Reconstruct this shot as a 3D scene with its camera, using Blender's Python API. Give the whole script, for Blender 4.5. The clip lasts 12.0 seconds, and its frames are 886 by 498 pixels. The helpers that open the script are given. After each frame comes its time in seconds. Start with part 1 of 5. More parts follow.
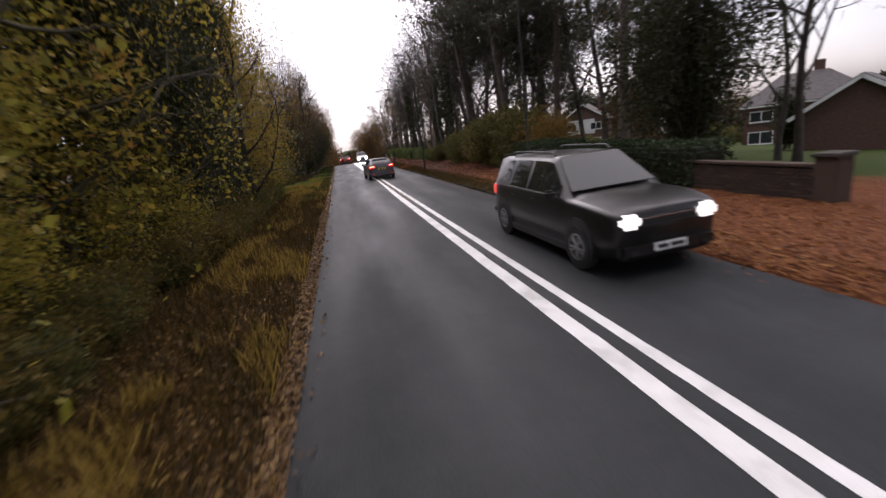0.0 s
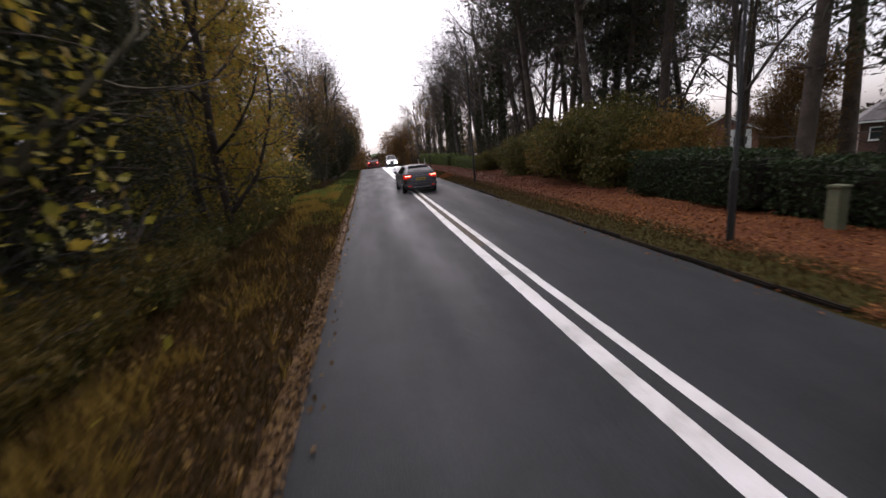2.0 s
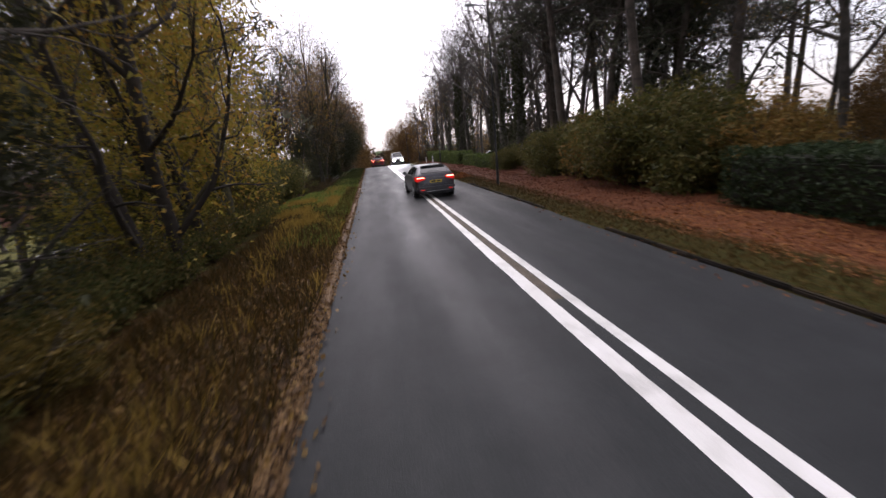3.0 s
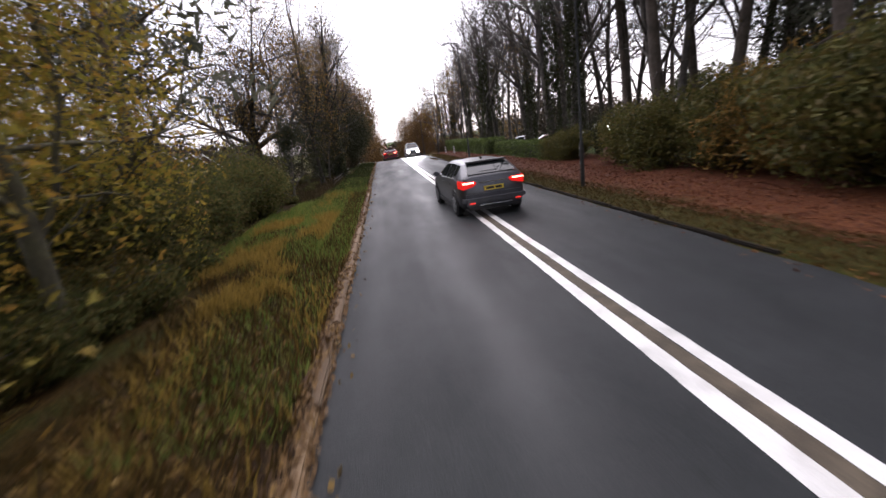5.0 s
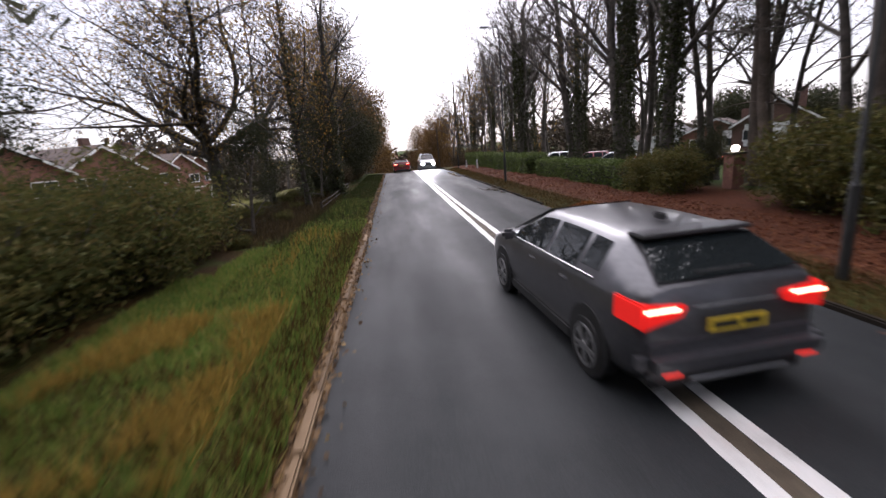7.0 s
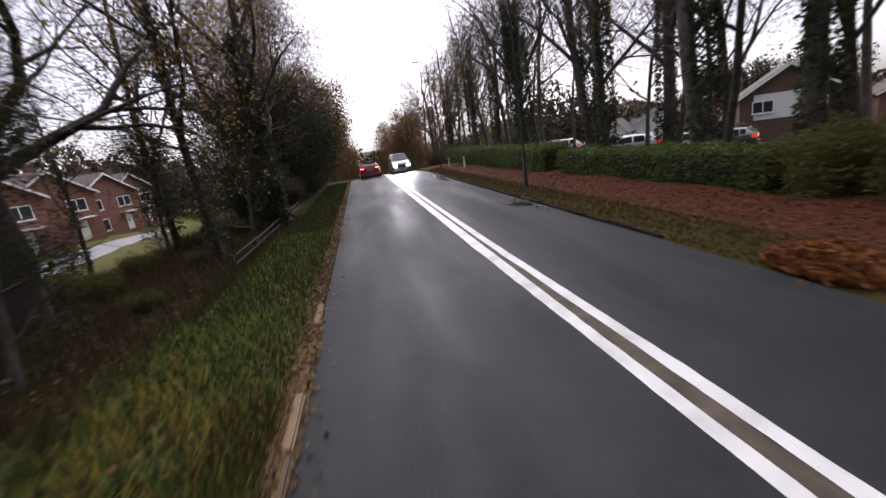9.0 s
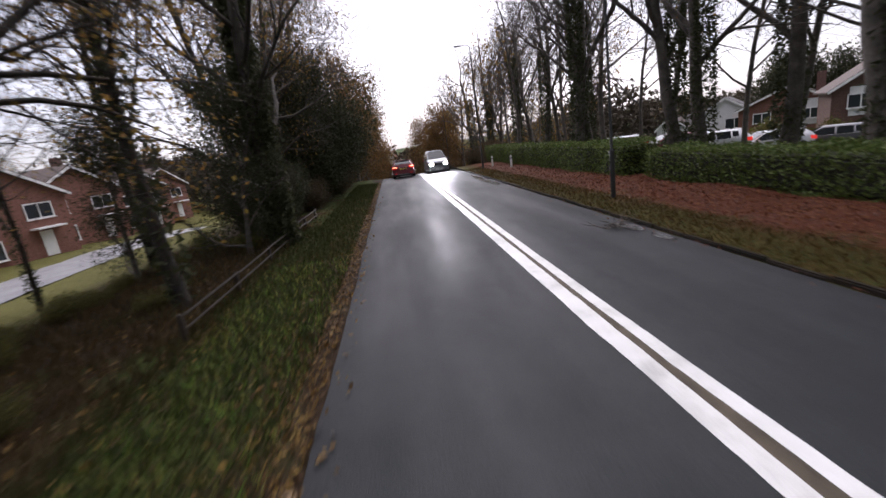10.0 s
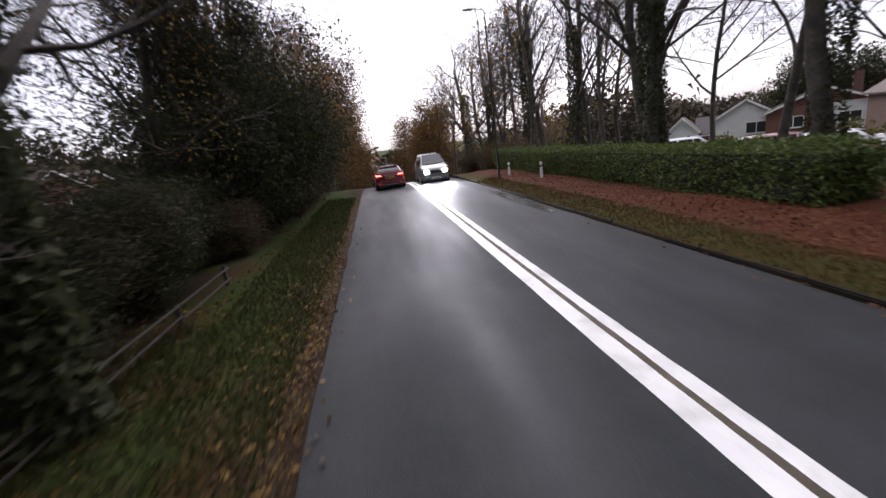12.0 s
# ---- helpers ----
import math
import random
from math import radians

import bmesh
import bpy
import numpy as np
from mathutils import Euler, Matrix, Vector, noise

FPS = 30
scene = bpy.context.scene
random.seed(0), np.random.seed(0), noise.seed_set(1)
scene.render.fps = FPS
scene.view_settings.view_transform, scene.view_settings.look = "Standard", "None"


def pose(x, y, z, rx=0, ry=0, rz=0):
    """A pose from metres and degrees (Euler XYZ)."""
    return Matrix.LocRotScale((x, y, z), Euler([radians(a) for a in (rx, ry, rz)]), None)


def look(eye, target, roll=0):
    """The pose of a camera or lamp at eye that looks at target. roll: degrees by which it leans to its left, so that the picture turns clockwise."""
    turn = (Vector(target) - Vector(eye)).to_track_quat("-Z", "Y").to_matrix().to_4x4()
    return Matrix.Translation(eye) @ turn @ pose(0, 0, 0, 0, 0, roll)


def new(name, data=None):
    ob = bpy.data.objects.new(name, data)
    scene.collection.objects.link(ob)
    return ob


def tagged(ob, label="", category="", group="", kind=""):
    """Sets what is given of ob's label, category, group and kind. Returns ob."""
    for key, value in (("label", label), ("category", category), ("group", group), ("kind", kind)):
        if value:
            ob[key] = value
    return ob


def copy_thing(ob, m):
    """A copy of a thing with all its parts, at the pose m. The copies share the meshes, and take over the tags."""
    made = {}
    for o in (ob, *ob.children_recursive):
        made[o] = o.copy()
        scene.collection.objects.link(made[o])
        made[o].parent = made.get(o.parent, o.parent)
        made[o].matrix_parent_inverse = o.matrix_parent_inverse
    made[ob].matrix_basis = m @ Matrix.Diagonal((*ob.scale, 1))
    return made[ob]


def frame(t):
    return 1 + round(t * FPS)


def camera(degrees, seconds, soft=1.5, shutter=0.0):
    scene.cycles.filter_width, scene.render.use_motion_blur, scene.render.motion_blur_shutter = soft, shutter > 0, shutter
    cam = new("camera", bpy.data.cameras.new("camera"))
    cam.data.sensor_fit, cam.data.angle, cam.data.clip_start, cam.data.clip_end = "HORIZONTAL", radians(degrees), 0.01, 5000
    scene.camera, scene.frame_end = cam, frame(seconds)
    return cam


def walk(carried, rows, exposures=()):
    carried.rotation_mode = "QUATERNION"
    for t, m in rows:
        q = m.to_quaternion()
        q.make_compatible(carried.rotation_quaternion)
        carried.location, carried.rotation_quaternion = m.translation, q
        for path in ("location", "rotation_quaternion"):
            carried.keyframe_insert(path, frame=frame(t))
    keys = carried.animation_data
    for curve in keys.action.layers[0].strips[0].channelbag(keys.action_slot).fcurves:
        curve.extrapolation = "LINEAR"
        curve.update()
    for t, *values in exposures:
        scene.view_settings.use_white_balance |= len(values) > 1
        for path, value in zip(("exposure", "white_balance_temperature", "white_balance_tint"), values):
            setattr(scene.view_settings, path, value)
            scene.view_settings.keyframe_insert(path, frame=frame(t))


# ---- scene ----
FOV = 92.0
cam = camera(FOV, 12.0, soft=1.5, shutter=0.7)

# seconds, x, y, z, pitch, roll, yaw
PATH = [
    (0.0, -2.416, 0.188, 2.269, -14.68, 7.42, -13.59),
    (0.5, -2.356, 2.132, 2.265, -15.18, 5.50, -11.90),
    (1.0, -2.287, 4.022, 2.250, -14.16, 5.02, -9.33),
    (1.5, -2.268, 5.940, 2.215, -13.97, 4.85, -8.51),
    (2.0, -2.328, 7.839, 2.258, -13.50, 5.16, -9.98),
    (2.5, -2.331, 9.756, 2.226, -15.60, 6.52, -11.90),
    (3.0, -2.325, 11.653, 2.253, -13.79, 5.24, -9.41),
    (3.5, -2.372, 13.616, 2.230, -16.38, 3.28, -10.42),
    (5.5, -2.368, 21.374, 2.193, -14.79, 8.34, -8.02),
    (6.0, -2.463, 23.370, 2.273, -16.91, 7.42, -12.96),
    (6.5, -2.392, 25.270, 2.303, -13.98, 4.03, -6.89),
    (8.5, -2.276, 33.252, 2.251, -13.45, 7.35, -9.38),
    (9.0, -2.296, 35.291, 2.295, -14.37, 8.31, -11.19),
    (9.5, -2.201, 37.369, 2.283, -15.69, 10.33, -9.31),
    (10.0, -2.208, 39.481, 2.285, -14.12, 7.91, -6.84),
    (10.5, -2.239, 41.660, 2.300, -14.01, 6.03, -8.48),
    (11.0, -2.218, 43.749, 2.298, -15.30, 6.99, -7.47),
    (11.5, -2.231, 45.759, 2.243, -13.22, 7.69, -8.07),
    (12.0, -2.302, 47.778, 2.292, -14.07, 7.16, -9.30),
]
walk(cam, [(r[0], pose(r[1], r[2], r[3], 90 + r[4], r[5], r[6])) for r in PATH],
     exposures=[(0.0, 1.0, 6350, 23), (0.8, 1.1, 6350, 23), (2.3, 0.82, 6300, 23), (3.2, 1.2, 6250, 23), (6.5, 1.45, 6150, 21), (8.5, 1.1, 6150, 23), (10.5, 1.15, 6100, 22), (12.0, 1.15, 6100, 22)])

# ---- world and light: a white overcast sky, late in autumn ----
world = bpy.data.worlds.new("overcast_sky")
scene.world = world
world.use_nodes = True
wn, wl = world.node_tree.nodes, world.node_tree.links
wn.clear()
sky = wn.new("ShaderNodeTexSky")
sky.sky_type = "NISHITA"
sky.sun_disc = False
sky.sun_elevation = radians(40)
sky.sun_rotation = radians(10)
sky.air_density = 1.0
sky.dust_density = 2.5
sky.ozone_density = 1.5
hsv = wn.new("ShaderNodeHueSaturation")
hsv.inputs["Saturation"].default_value = 0.3
background = wn.new("ShaderNodeBackground")
background.inputs["Strength"].default_value = 0.078
world_out = wn.new("ShaderNodeOutputWorld")
wl.new(sky.outputs["Color"], hsv.inputs["Color"])
cloud_at = wn.new("ShaderNodeTexCoord")
cloud = wn.new("ShaderNodeTexNoise")
cloud.inputs["Scale"].default_value = 2.6
cloud.inputs["Detail"].default_value = 5
cloud_span = wn.new("ShaderNodeMapRange")
cloud_span.inputs["From Min"].default_value, cloud_span.inputs["From Max"].default_value = 0.3, 0.7
cloud_span.inputs["To Min"].default_value, cloud_span.inputs["To Max"].default_value = 0.72, 1.2
cloud_mix = wn.new("ShaderNodeMixRGB")
cloud_mix.blend_type = "MULTIPLY"
cloud_mix.inputs["Fac"].default_value = 1.0
wl.new(cloud_at.outputs["Generated"], cloud.inputs["Vector"])
wl.new(cloud.outputs["Fac"], cloud_span.inputs["Value"])
wl.new(hsv.outputs["Color"], cloud_mix.inputs["Color1"])
wl.new(cloud_span.outputs["Result"], cloud_mix.inputs["Color2"])
wl.new(cloud_mix.outputs["Color"], background.inputs["Color"])
wl.new(background.outputs["Background"], world_out.inputs["Surface"])

sun_data = bpy.data.lights.new("sun", "SUN")
sun_data.energy = 1.75
sun_data.angle = radians(100)
sun_data.color = (1.0, 0.96, 0.92)
sun = new("sun", sun_data)
sun.matrix_world = look((12, 78, 150), (0, 40, 0))


# ---- materials ----
def material(name, colours, scale=4.0, rough=0.8, bump=0.3, bump_scale=30.0, metal=0.0, island=False, per_object=False,
             coat=0.0, rough_var=0.1, spec=0.5):
    """A surface whose colour wanders between the given ones at two scales, with fine relief."""
    m = bpy.data.materials.new(name)
    m.use_nodes = True
    nt = m.node_tree
    n, l = nt.nodes, nt.links
    bsdf = n["Principled BSDF"]
    co = n.new("ShaderNodeTexCoord")
    big = n.new("ShaderNodeTexNoise")
    big.inputs["Scale"].default_value = scale
    big.inputs["Detail"].default_value = 5
    big.inputs["Roughness"].default_value = 0.65
    l.new(co.outputs["Object"], big.inputs["Vector"])
    ramp = n.new("ShaderNodeValToRGB")
    el = ramp.color_ramp.elements
    k = len(colours)
    lo, hi = (0.3, 0.7) if not (island or per_object) else (0.0, 1.0)
    el[0].position, el[0].color = lo, (*colours[0], 1)
    el[1].position, el[1].color = hi, (*colours[-1], 1)
    for i in range(1, k - 1):
        e = el.new(lo + (hi - lo) * i / (k - 1))
        e.color = (*colours[i], 1)
    if island:
        geo = n.new("ShaderNodeNewGeometry")
        mix = n.new("ShaderNodeMath")
        mix.operation = "MULTIPLY_ADD"
        l.new(big.outputs["Fac"], mix.inputs[0])
        mix.inputs[1].default_value = 0.5
        half = n.new("ShaderNodeMath")
        half.operation = "MULTIPLY_ADD"
        l.new(geo.outputs["Random Per Island"], half.inputs[0])
        half.inputs[1].default_value, half.inputs[2].default_value = 0.75, -0.12
        l.new(half.outputs[0], mix.inputs[2])
        l.new(mix.outputs[0], ramp.inputs["Fac"])
    elif per_object:
        info = n.new("ShaderNodeObjectInfo")
        mix = n.new("ShaderNodeMath")
        mix.operation = "MULTIPLY_ADD"
        l.new(big.outputs["Fac"], mix.inputs[0])
        mix.inputs[1].default_value = 0.5
        half = n.new("ShaderNodeMath")
        half.operation = "MULTIPLY_ADD"
        l.new(info.outputs["Random"], half.inputs[0])
        half.inputs[1].default_value, half.inputs[2].default_value = 0.8, -0.15
        l.new(half.outputs[0], mix.inputs[2])
        l.new(mix.outputs[0], ramp.inputs["Fac"])
    else:
        l.new(big.outputs["Fac"], ramp.inputs["Fac"])
    fine = n.new("ShaderNodeTexNoise")
    fine.inputs["Scale"].default_value = bump_scale
    fine.inputs["Detail"].default_value = 4
    l.new(co.outputs["Object"], fine.inputs["Vector"])
    grain = n.new("ShaderNodeMixRGB")
    grain.blend_type = "OVERLAY"
    grain.inputs["Fac"].default_value = 0.35
    l.new(ramp.outputs["Color"], grain.inputs["Color1"])
    l.new(fine.outputs["Fac"], grain.inputs["Color2"])
    l.new(grain.outputs["Color"], bsdf.inputs["Base Color"])
    rr = n.new("ShaderNodeMapRange")
    rr.inputs["To Min"].default_value = max(0.02, rough - rough_var)
    rr.inputs["To Max"].default_value = min(1.0, rough + rough_var)
    l.new(fine.outputs["Fac"], rr.inputs["Value"])
    l.new(rr.outputs["Result"], bsdf.inputs["Roughness"])
    if bump:
        bp = n.new("ShaderNodeBump")
        bp.inputs["Strength"].default_value = bump
        bp.inputs["Distance"].default_value = 0.02
        l.new(fine.outputs["Fac"], bp.inputs["Height"])
        l.new(bp.outputs["Normal"], bsdf.inputs["Normal"])
    bsdf.inputs["Metallic"].default_value = metal
    bsdf.inputs["Coat Weight"].default_value = coat
    bsdf.inputs["Specular IOR Level"].default_value = spec
    return m


def lamp_material(name, colour, strength):
    m = bpy.data.materials.new(name)
    m.use_nodes = True
    b = m.node_tree.nodes["Principled BSDF"]
    b.inputs["Base Color"].default_value = (*colour, 1)
    b.inputs["Emission Color"].default_value = (*colour, 1)
    b.inputs["Emission Strength"].default_value = strength
    b.inputs["Roughness"].default_value = 0.2
    return m


def glass_material(name, tint, rough=0.03):
    m = bpy.data.materials.new(name)
    m.use_nodes = True
    b = m.node_tree.nodes["Principled BSDF"]
    b.inputs["Base Color"].default_value = (*tint, 1)
    b.inputs["Roughness"].default_value = rough
    b.inputs["Specular IOR Level"].default_value = 0.5
    b.inputs["IOR"].default_value = 1.5
    return m


def leaf_material(name, colours, rough=0.6, through_light=0.35):
    """Leaves that differ one from the next and let some light through."""
    m = material(name, colours, scale=0.5, rough=rough, bump=0.0, bump_scale=12, island=True, spec=0.2)
    n, l = m.node_tree.nodes, m.node_tree.links
    bsdf, out = n["Principled BSDF"], n["Material Output"]
    tr = n.new("ShaderNodeBsdfTranslucent")
    src = bsdf.inputs["Base Color"].links[0].from_socket
    l.new(src, tr.inputs["Color"])
    mx = n.new("ShaderNodeMixShader")
    mx.inputs["Fac"].default_value = through_light
    l.new(bsdf.outputs["BSDF"], mx.inputs[1])
    l.new(tr.outputs["BSDF"], mx.inputs[2])
    l.new(mx.outputs["Shader"], out.inputs["Surface"])
    return m


M_BARK = material("bark_grey_brown", [(0.042, 0.036, 0.03), (0.085, 0.073, 0.061), (0.14, 0.122, 0.102)], 3, 0.9, 0.9, 18)
M_BARK_PINE = material("bark_pine", [(0.05, 0.04, 0.032), (0.095, 0.074, 0.058), (0.14, 0.11, 0.088)], 2, 0.9, 0.9, 14)
M_BARK_MOSSY = material("bark_mossy", [(0.035, 0.032, 0.018), (0.07, 0.062, 0.035), (0.1, 0.1, 0.05)], 2.5, 0.9, 0.9, 16)
M_BARK_DARK = material("bark_dark_damp", [(0.016, 0.013, 0.01), (0.035, 0.028, 0.021), (0.055, 0.045, 0.033)], 3, 0.9, 0.9, 18)
M_IVY = leaf_material("leaves_ivy", [(0.028, 0.032, 0.016), (0.05, 0.056, 0.026), (0.08, 0.082, 0.038)], 0.7, 0.3)
M_NEEDLE = leaf_material("needles_pine", [(0.045, 0.05, 0.036), (0.08, 0.084, 0.056), (0.13, 0.125, 0.085)], 0.7, 0.4)
M_OLIVE = leaf_material("leaves_olive", [(0.12, 0.125, 0.02), (0.25, 0.225, 0.034), (0.36, 0.28, 0.042), (0.4, 0.25, 0.045)], 0.6, 0.5)
M_GOLD = leaf_material("leaves_gold", [(0.12, 0.115, 0.02), (0.22, 0.185, 0.03), (0.3, 0.205, 0.036), (0.3, 0.135, 0.03)], 0.6, 0.5)
M_BROWNLEAF = leaf_material("leaves_brown", [(0.09, 0.068, 0.02), (0.18, 0.12, 0.032), (0.26, 0.145, 0.038), (0.17, 0.16, 0.04)], 0.7, 0.45)
M_ORANGE = leaf_material("leaves_orange", [(0.08, 0.05, 0.02), (0.14, 0.08, 0.028), (0.2, 0.12, 0.04)], 0.7, 0.4)
M_LAUREL = leaf_material("leaves_hedge", [(0.04, 0.066, 0.014), (0.08, 0.115, 0.026), (0.15, 0.19, 0.05)], 0.5, 0.3)
M_HEDGE_DARK = leaf_material("leaves_hedge_dark", [(0.014, 0.026, 0.011), (0.028, 0.047, 0.018), (0.055, 0.078, 0.03)], 0.6, 0.25)
M_YEW = leaf_material("leaves_evergreen", [(0.022, 0.026, 0.013), (0.04, 0.043, 0.02), (0.062, 0.062, 0.03)], 0.75, 0.25)
M_SHRUB = leaf_material("leaves_shrub", [(0.036, 0.042, 0.013), (0.075, 0.08, 0.021), (0.13, 0.115, 0.03), (0.13, 0.085, 0.034)], 0.6, 0.4)
M_SHRUB_DARK = leaf_material("leaves_shrub_dark", [(0.032, 0.038, 0.013), (0.066, 0.076, 0.022), (0.12, 0.11, 0.032), (0.14, 0.092, 0.038)], 0.85, 0.4)
M_GRASS = leaf_material("grass_blades", [(0.07, 0.13, 0.022), (0.12, 0.2, 0.035), (0.21, 0.24, 0.055), (0.34, 0.26, 0.08)], 0.6, 0.3)
M_DEBRIS = leaf_material("edge_debris", [(0.06, 0.033, 0.014), (0.13, 0.075, 0.032), (0.24, 0.15, 0.065)], 0.7, 0.1)
# darker copy of the grass: the trees' shade is put into its colour
M_GRASS_DARK = leaf_material("grass_shade_tint", [(0.015, 0.029, 0.007), (0.026, 0.045, 0.01), (0.045, 0.052, 0.013), (0.076, 0.056, 0.017)], 0.7, 0.25)
M_GRASS_GOLD = leaf_material("grass_golden", [(0.15, 0.105, 0.024), (0.28, 0.19, 0.04), (0.42, 0.28, 0.065)], 0.7, 0.35)
M_BROWNDARK = leaf_material("leaves_dark_brown", [(0.045, 0.034, 0.02), (0.08, 0.06, 0.034), (0.125, 0.09, 0.05)], 0.85, 0.35)
M_GRASS_DRY = leaf_material("grass_dry", [(0.021, 0.017, 0.006), (0.047, 0.033, 0.009), (0.084, 0.052, 0.014), (0.118, 0.06, 0.018)], 0.7, 0.25)
M_FALLEN = leaf_material("fallen_leaves", [(0.05, 0.021, 0.011), (0.14, 0.05, 0.018), (0.24, 0.088, 0.025), (0.34, 0.18, 0.045)], 0.6, 0.15)
M_FALLEN_RED = leaf_material("fallen_leaves_russet", [(0.035, 0.013, 0.008), (0.085, 0.028, 0.013), (0.14, 0.047, 0.018), (0.2, 0.09, 0.03)], 0.6, 0.15)
M_BRACKEN = leaf_material("dead_bracken", [(0.026, 0.019, 0.01), (0.054, 0.039, 0.017), (0.1, 0.066, 0.027)], 0.8, 0.25)
M_SHRUB_WARM = leaf_material("leaves_shrub_warm", [(0.036, 0.03, 0.01), (0.08, 0.064, 0.015), (0.145, 0.105, 0.022), (0.19, 0.11, 0.025)], 0.65, 0.35)
M_FALLEN_DARK = leaf_material("fallen_leaves_wet", [(0.035, 0.018, 0.008), (0.08, 0.042, 0.012), (0.15, 0.085, 0.02), (0.26, 0.17, 0.04)], 0.6, 0.15)
M_FARWOOD = leaf_material("distant_wood", [(0.03, 0.026, 0.02), (0.055, 0.045, 0.032), (0.08, 0.06, 0.04), (0.06, 0.058, 0.035)], 0.9, 0.1)
M_CHROME = material("bright_trim", [(0.5, 0.5, 0.5), (0.6, 0.6, 0.6)], 4, 0.2, 0.0, 40, metal=0.9)
# near-black filler colour: stands for the shade deep in a hedge
M_CORE = material("hedge_inner_shade", [(0.012, 0.011, 0.008), (0.025, 0.022, 0.014)], 3, 1.0, 0.5, 8)
M_KERB = material("kerb_stone", [(0.075, 0.05, 0.028), (0.14, 0.09, 0.048), (0.2, 0.135, 0.075)], 3, 0.9, 0.4, 40, per_object=True)
M_KERB_DARK = material("kerb_dark", [(0.009, 0.008, 0.007), (0.03, 0.024, 0.018)], 3, 0.9, 0.5, 40, per_object=True, spec=0.1)
M_BRICK = material("brick_red", [(0.12, 0.056, 0.042), (0.19, 0.085, 0.06), (0.25, 0.125, 0.088)], 6, 0.85, 0.3, 30)
M_BRICK_DARK = material("brick_brown", [(0.07, 0.04, 0.032), (0.11, 0.06, 0.045), (0.15, 0.085, 0.06)], 6, 0.85, 0.3, 30)
M_WALLBRICK = material("brick_wall_piece", [(0.026, 0.018, 0.013), (0.048, 0.03, 0.02), (0.075, 0.046, 0.03)], 8, 0.9, 0.5, 50, per_object=True)
M_MORTAR = material("mortar", [(0.035, 0.03, 0.024), (0.065, 0.056, 0.045)], 8, 0.95, 0.5, 50)
M_ROOF = material("roof_tile", [(0.05, 0.045, 0.045), (0.085, 0.075, 0.072)], 3, 0.8, 0.5, 12)
M_ROOF_BROWN = material("roof_tile_brown", [(0.06, 0.042, 0.035), (0.1, 0.07, 0.055)], 3, 0.8, 0.5, 12)
M_WHITE = material("white_paint", [(0.7, 0.7, 0.68), (0.8, 0.8, 0.78)], 2, 0.55, 0.1, 30)
M_RENDER = material("white_render", [(0.62, 0.62, 0.6), (0.74, 0.74, 0.72)], 1.5, 0.9, 0.3, 40)
M_WINDOW = glass_material("window_glass", (0.03, 0.035, 0.04))
M_STEEL = material("painted_steel_dark", [(0.012, 0.013, 0.012), (0.026, 0.026, 0.024)], 5, 0.55, 0.15, 40)
M_GALV = material("galvanised_steel", [(0.22, 0.23, 0.23), (0.3, 0.31, 0.31)], 8, 0.5, 0.1, 60, metal=0.7)
M_WOOD = material("weathered_wood", [(0.022, 0.017, 0.012), (0.05, 0.039, 0.027)], 5, 0.85, 0.5, 30)
M_LINE = material("road_paint", [(0.42, 0.42, 0.4), (0.62, 0.62, 0.6), (0.7, 0.7, 0.69)], 1.6, 0.55, 0.5, 60)
M_RUBBER = material("tyre_rubber", [(0.012, 0.012, 0.012), (0.025, 0.025, 0.025)], 6, 0.75, 0.3, 40)
M_ALLOY = material("alloy_wheel", [(0.3, 0.3, 0.3), (0.45, 0.45, 0.45)], 6, 0.35, 0.0, 40, metal=0.8)
M_CARGLASS = glass_material("car_glass", (0.012, 0.015, 0.016))
M_CARGLASS.node_tree.nodes["Principled BSDF"].inputs["Specular IOR Level"].default_value = 0.45
M_BLACKTRIM = material("black_trim", [(0.012, 0.012, 0.013), (0.022, 0.022, 0.022)], 6, 0.5, 0.1, 60)
M_PLATE_Y = material("plate_yellow", [(0.6, 0.42, 0.03), (0.66, 0.48, 0.05)], 4, 0.4, 0.0, 40)
M_PLATE_W = material("plate_white", [(0.7, 0.7, 0.68), (0.75, 0.75, 0.73)], 4, 0.4, 0.0, 40)
M_TAIL = lamp_material("tail_lamp_red", (0.45, 0.012, 0.008), 0.45)
M_TAIL_HOT = lamp_material("tail_lamp_strip", (1.0, 0.25, 0.15), 6.0)
M_TAIL_DIM = lamp_material("tail_lamp_dim", (0.55, 0.03, 0.02), 0.5)
M_HEAD = lamp_material("headlamp_lit", (1.0, 0.97, 0.9), 90.0)
M_HEAD_SOFT = lamp_material("headlamp_soft", (1.0, 0.97, 0.92), 0.8)
M_BULB = lamp_material("garden_lamp_glow", (1.0, 0.93, 0.8), 12.0)


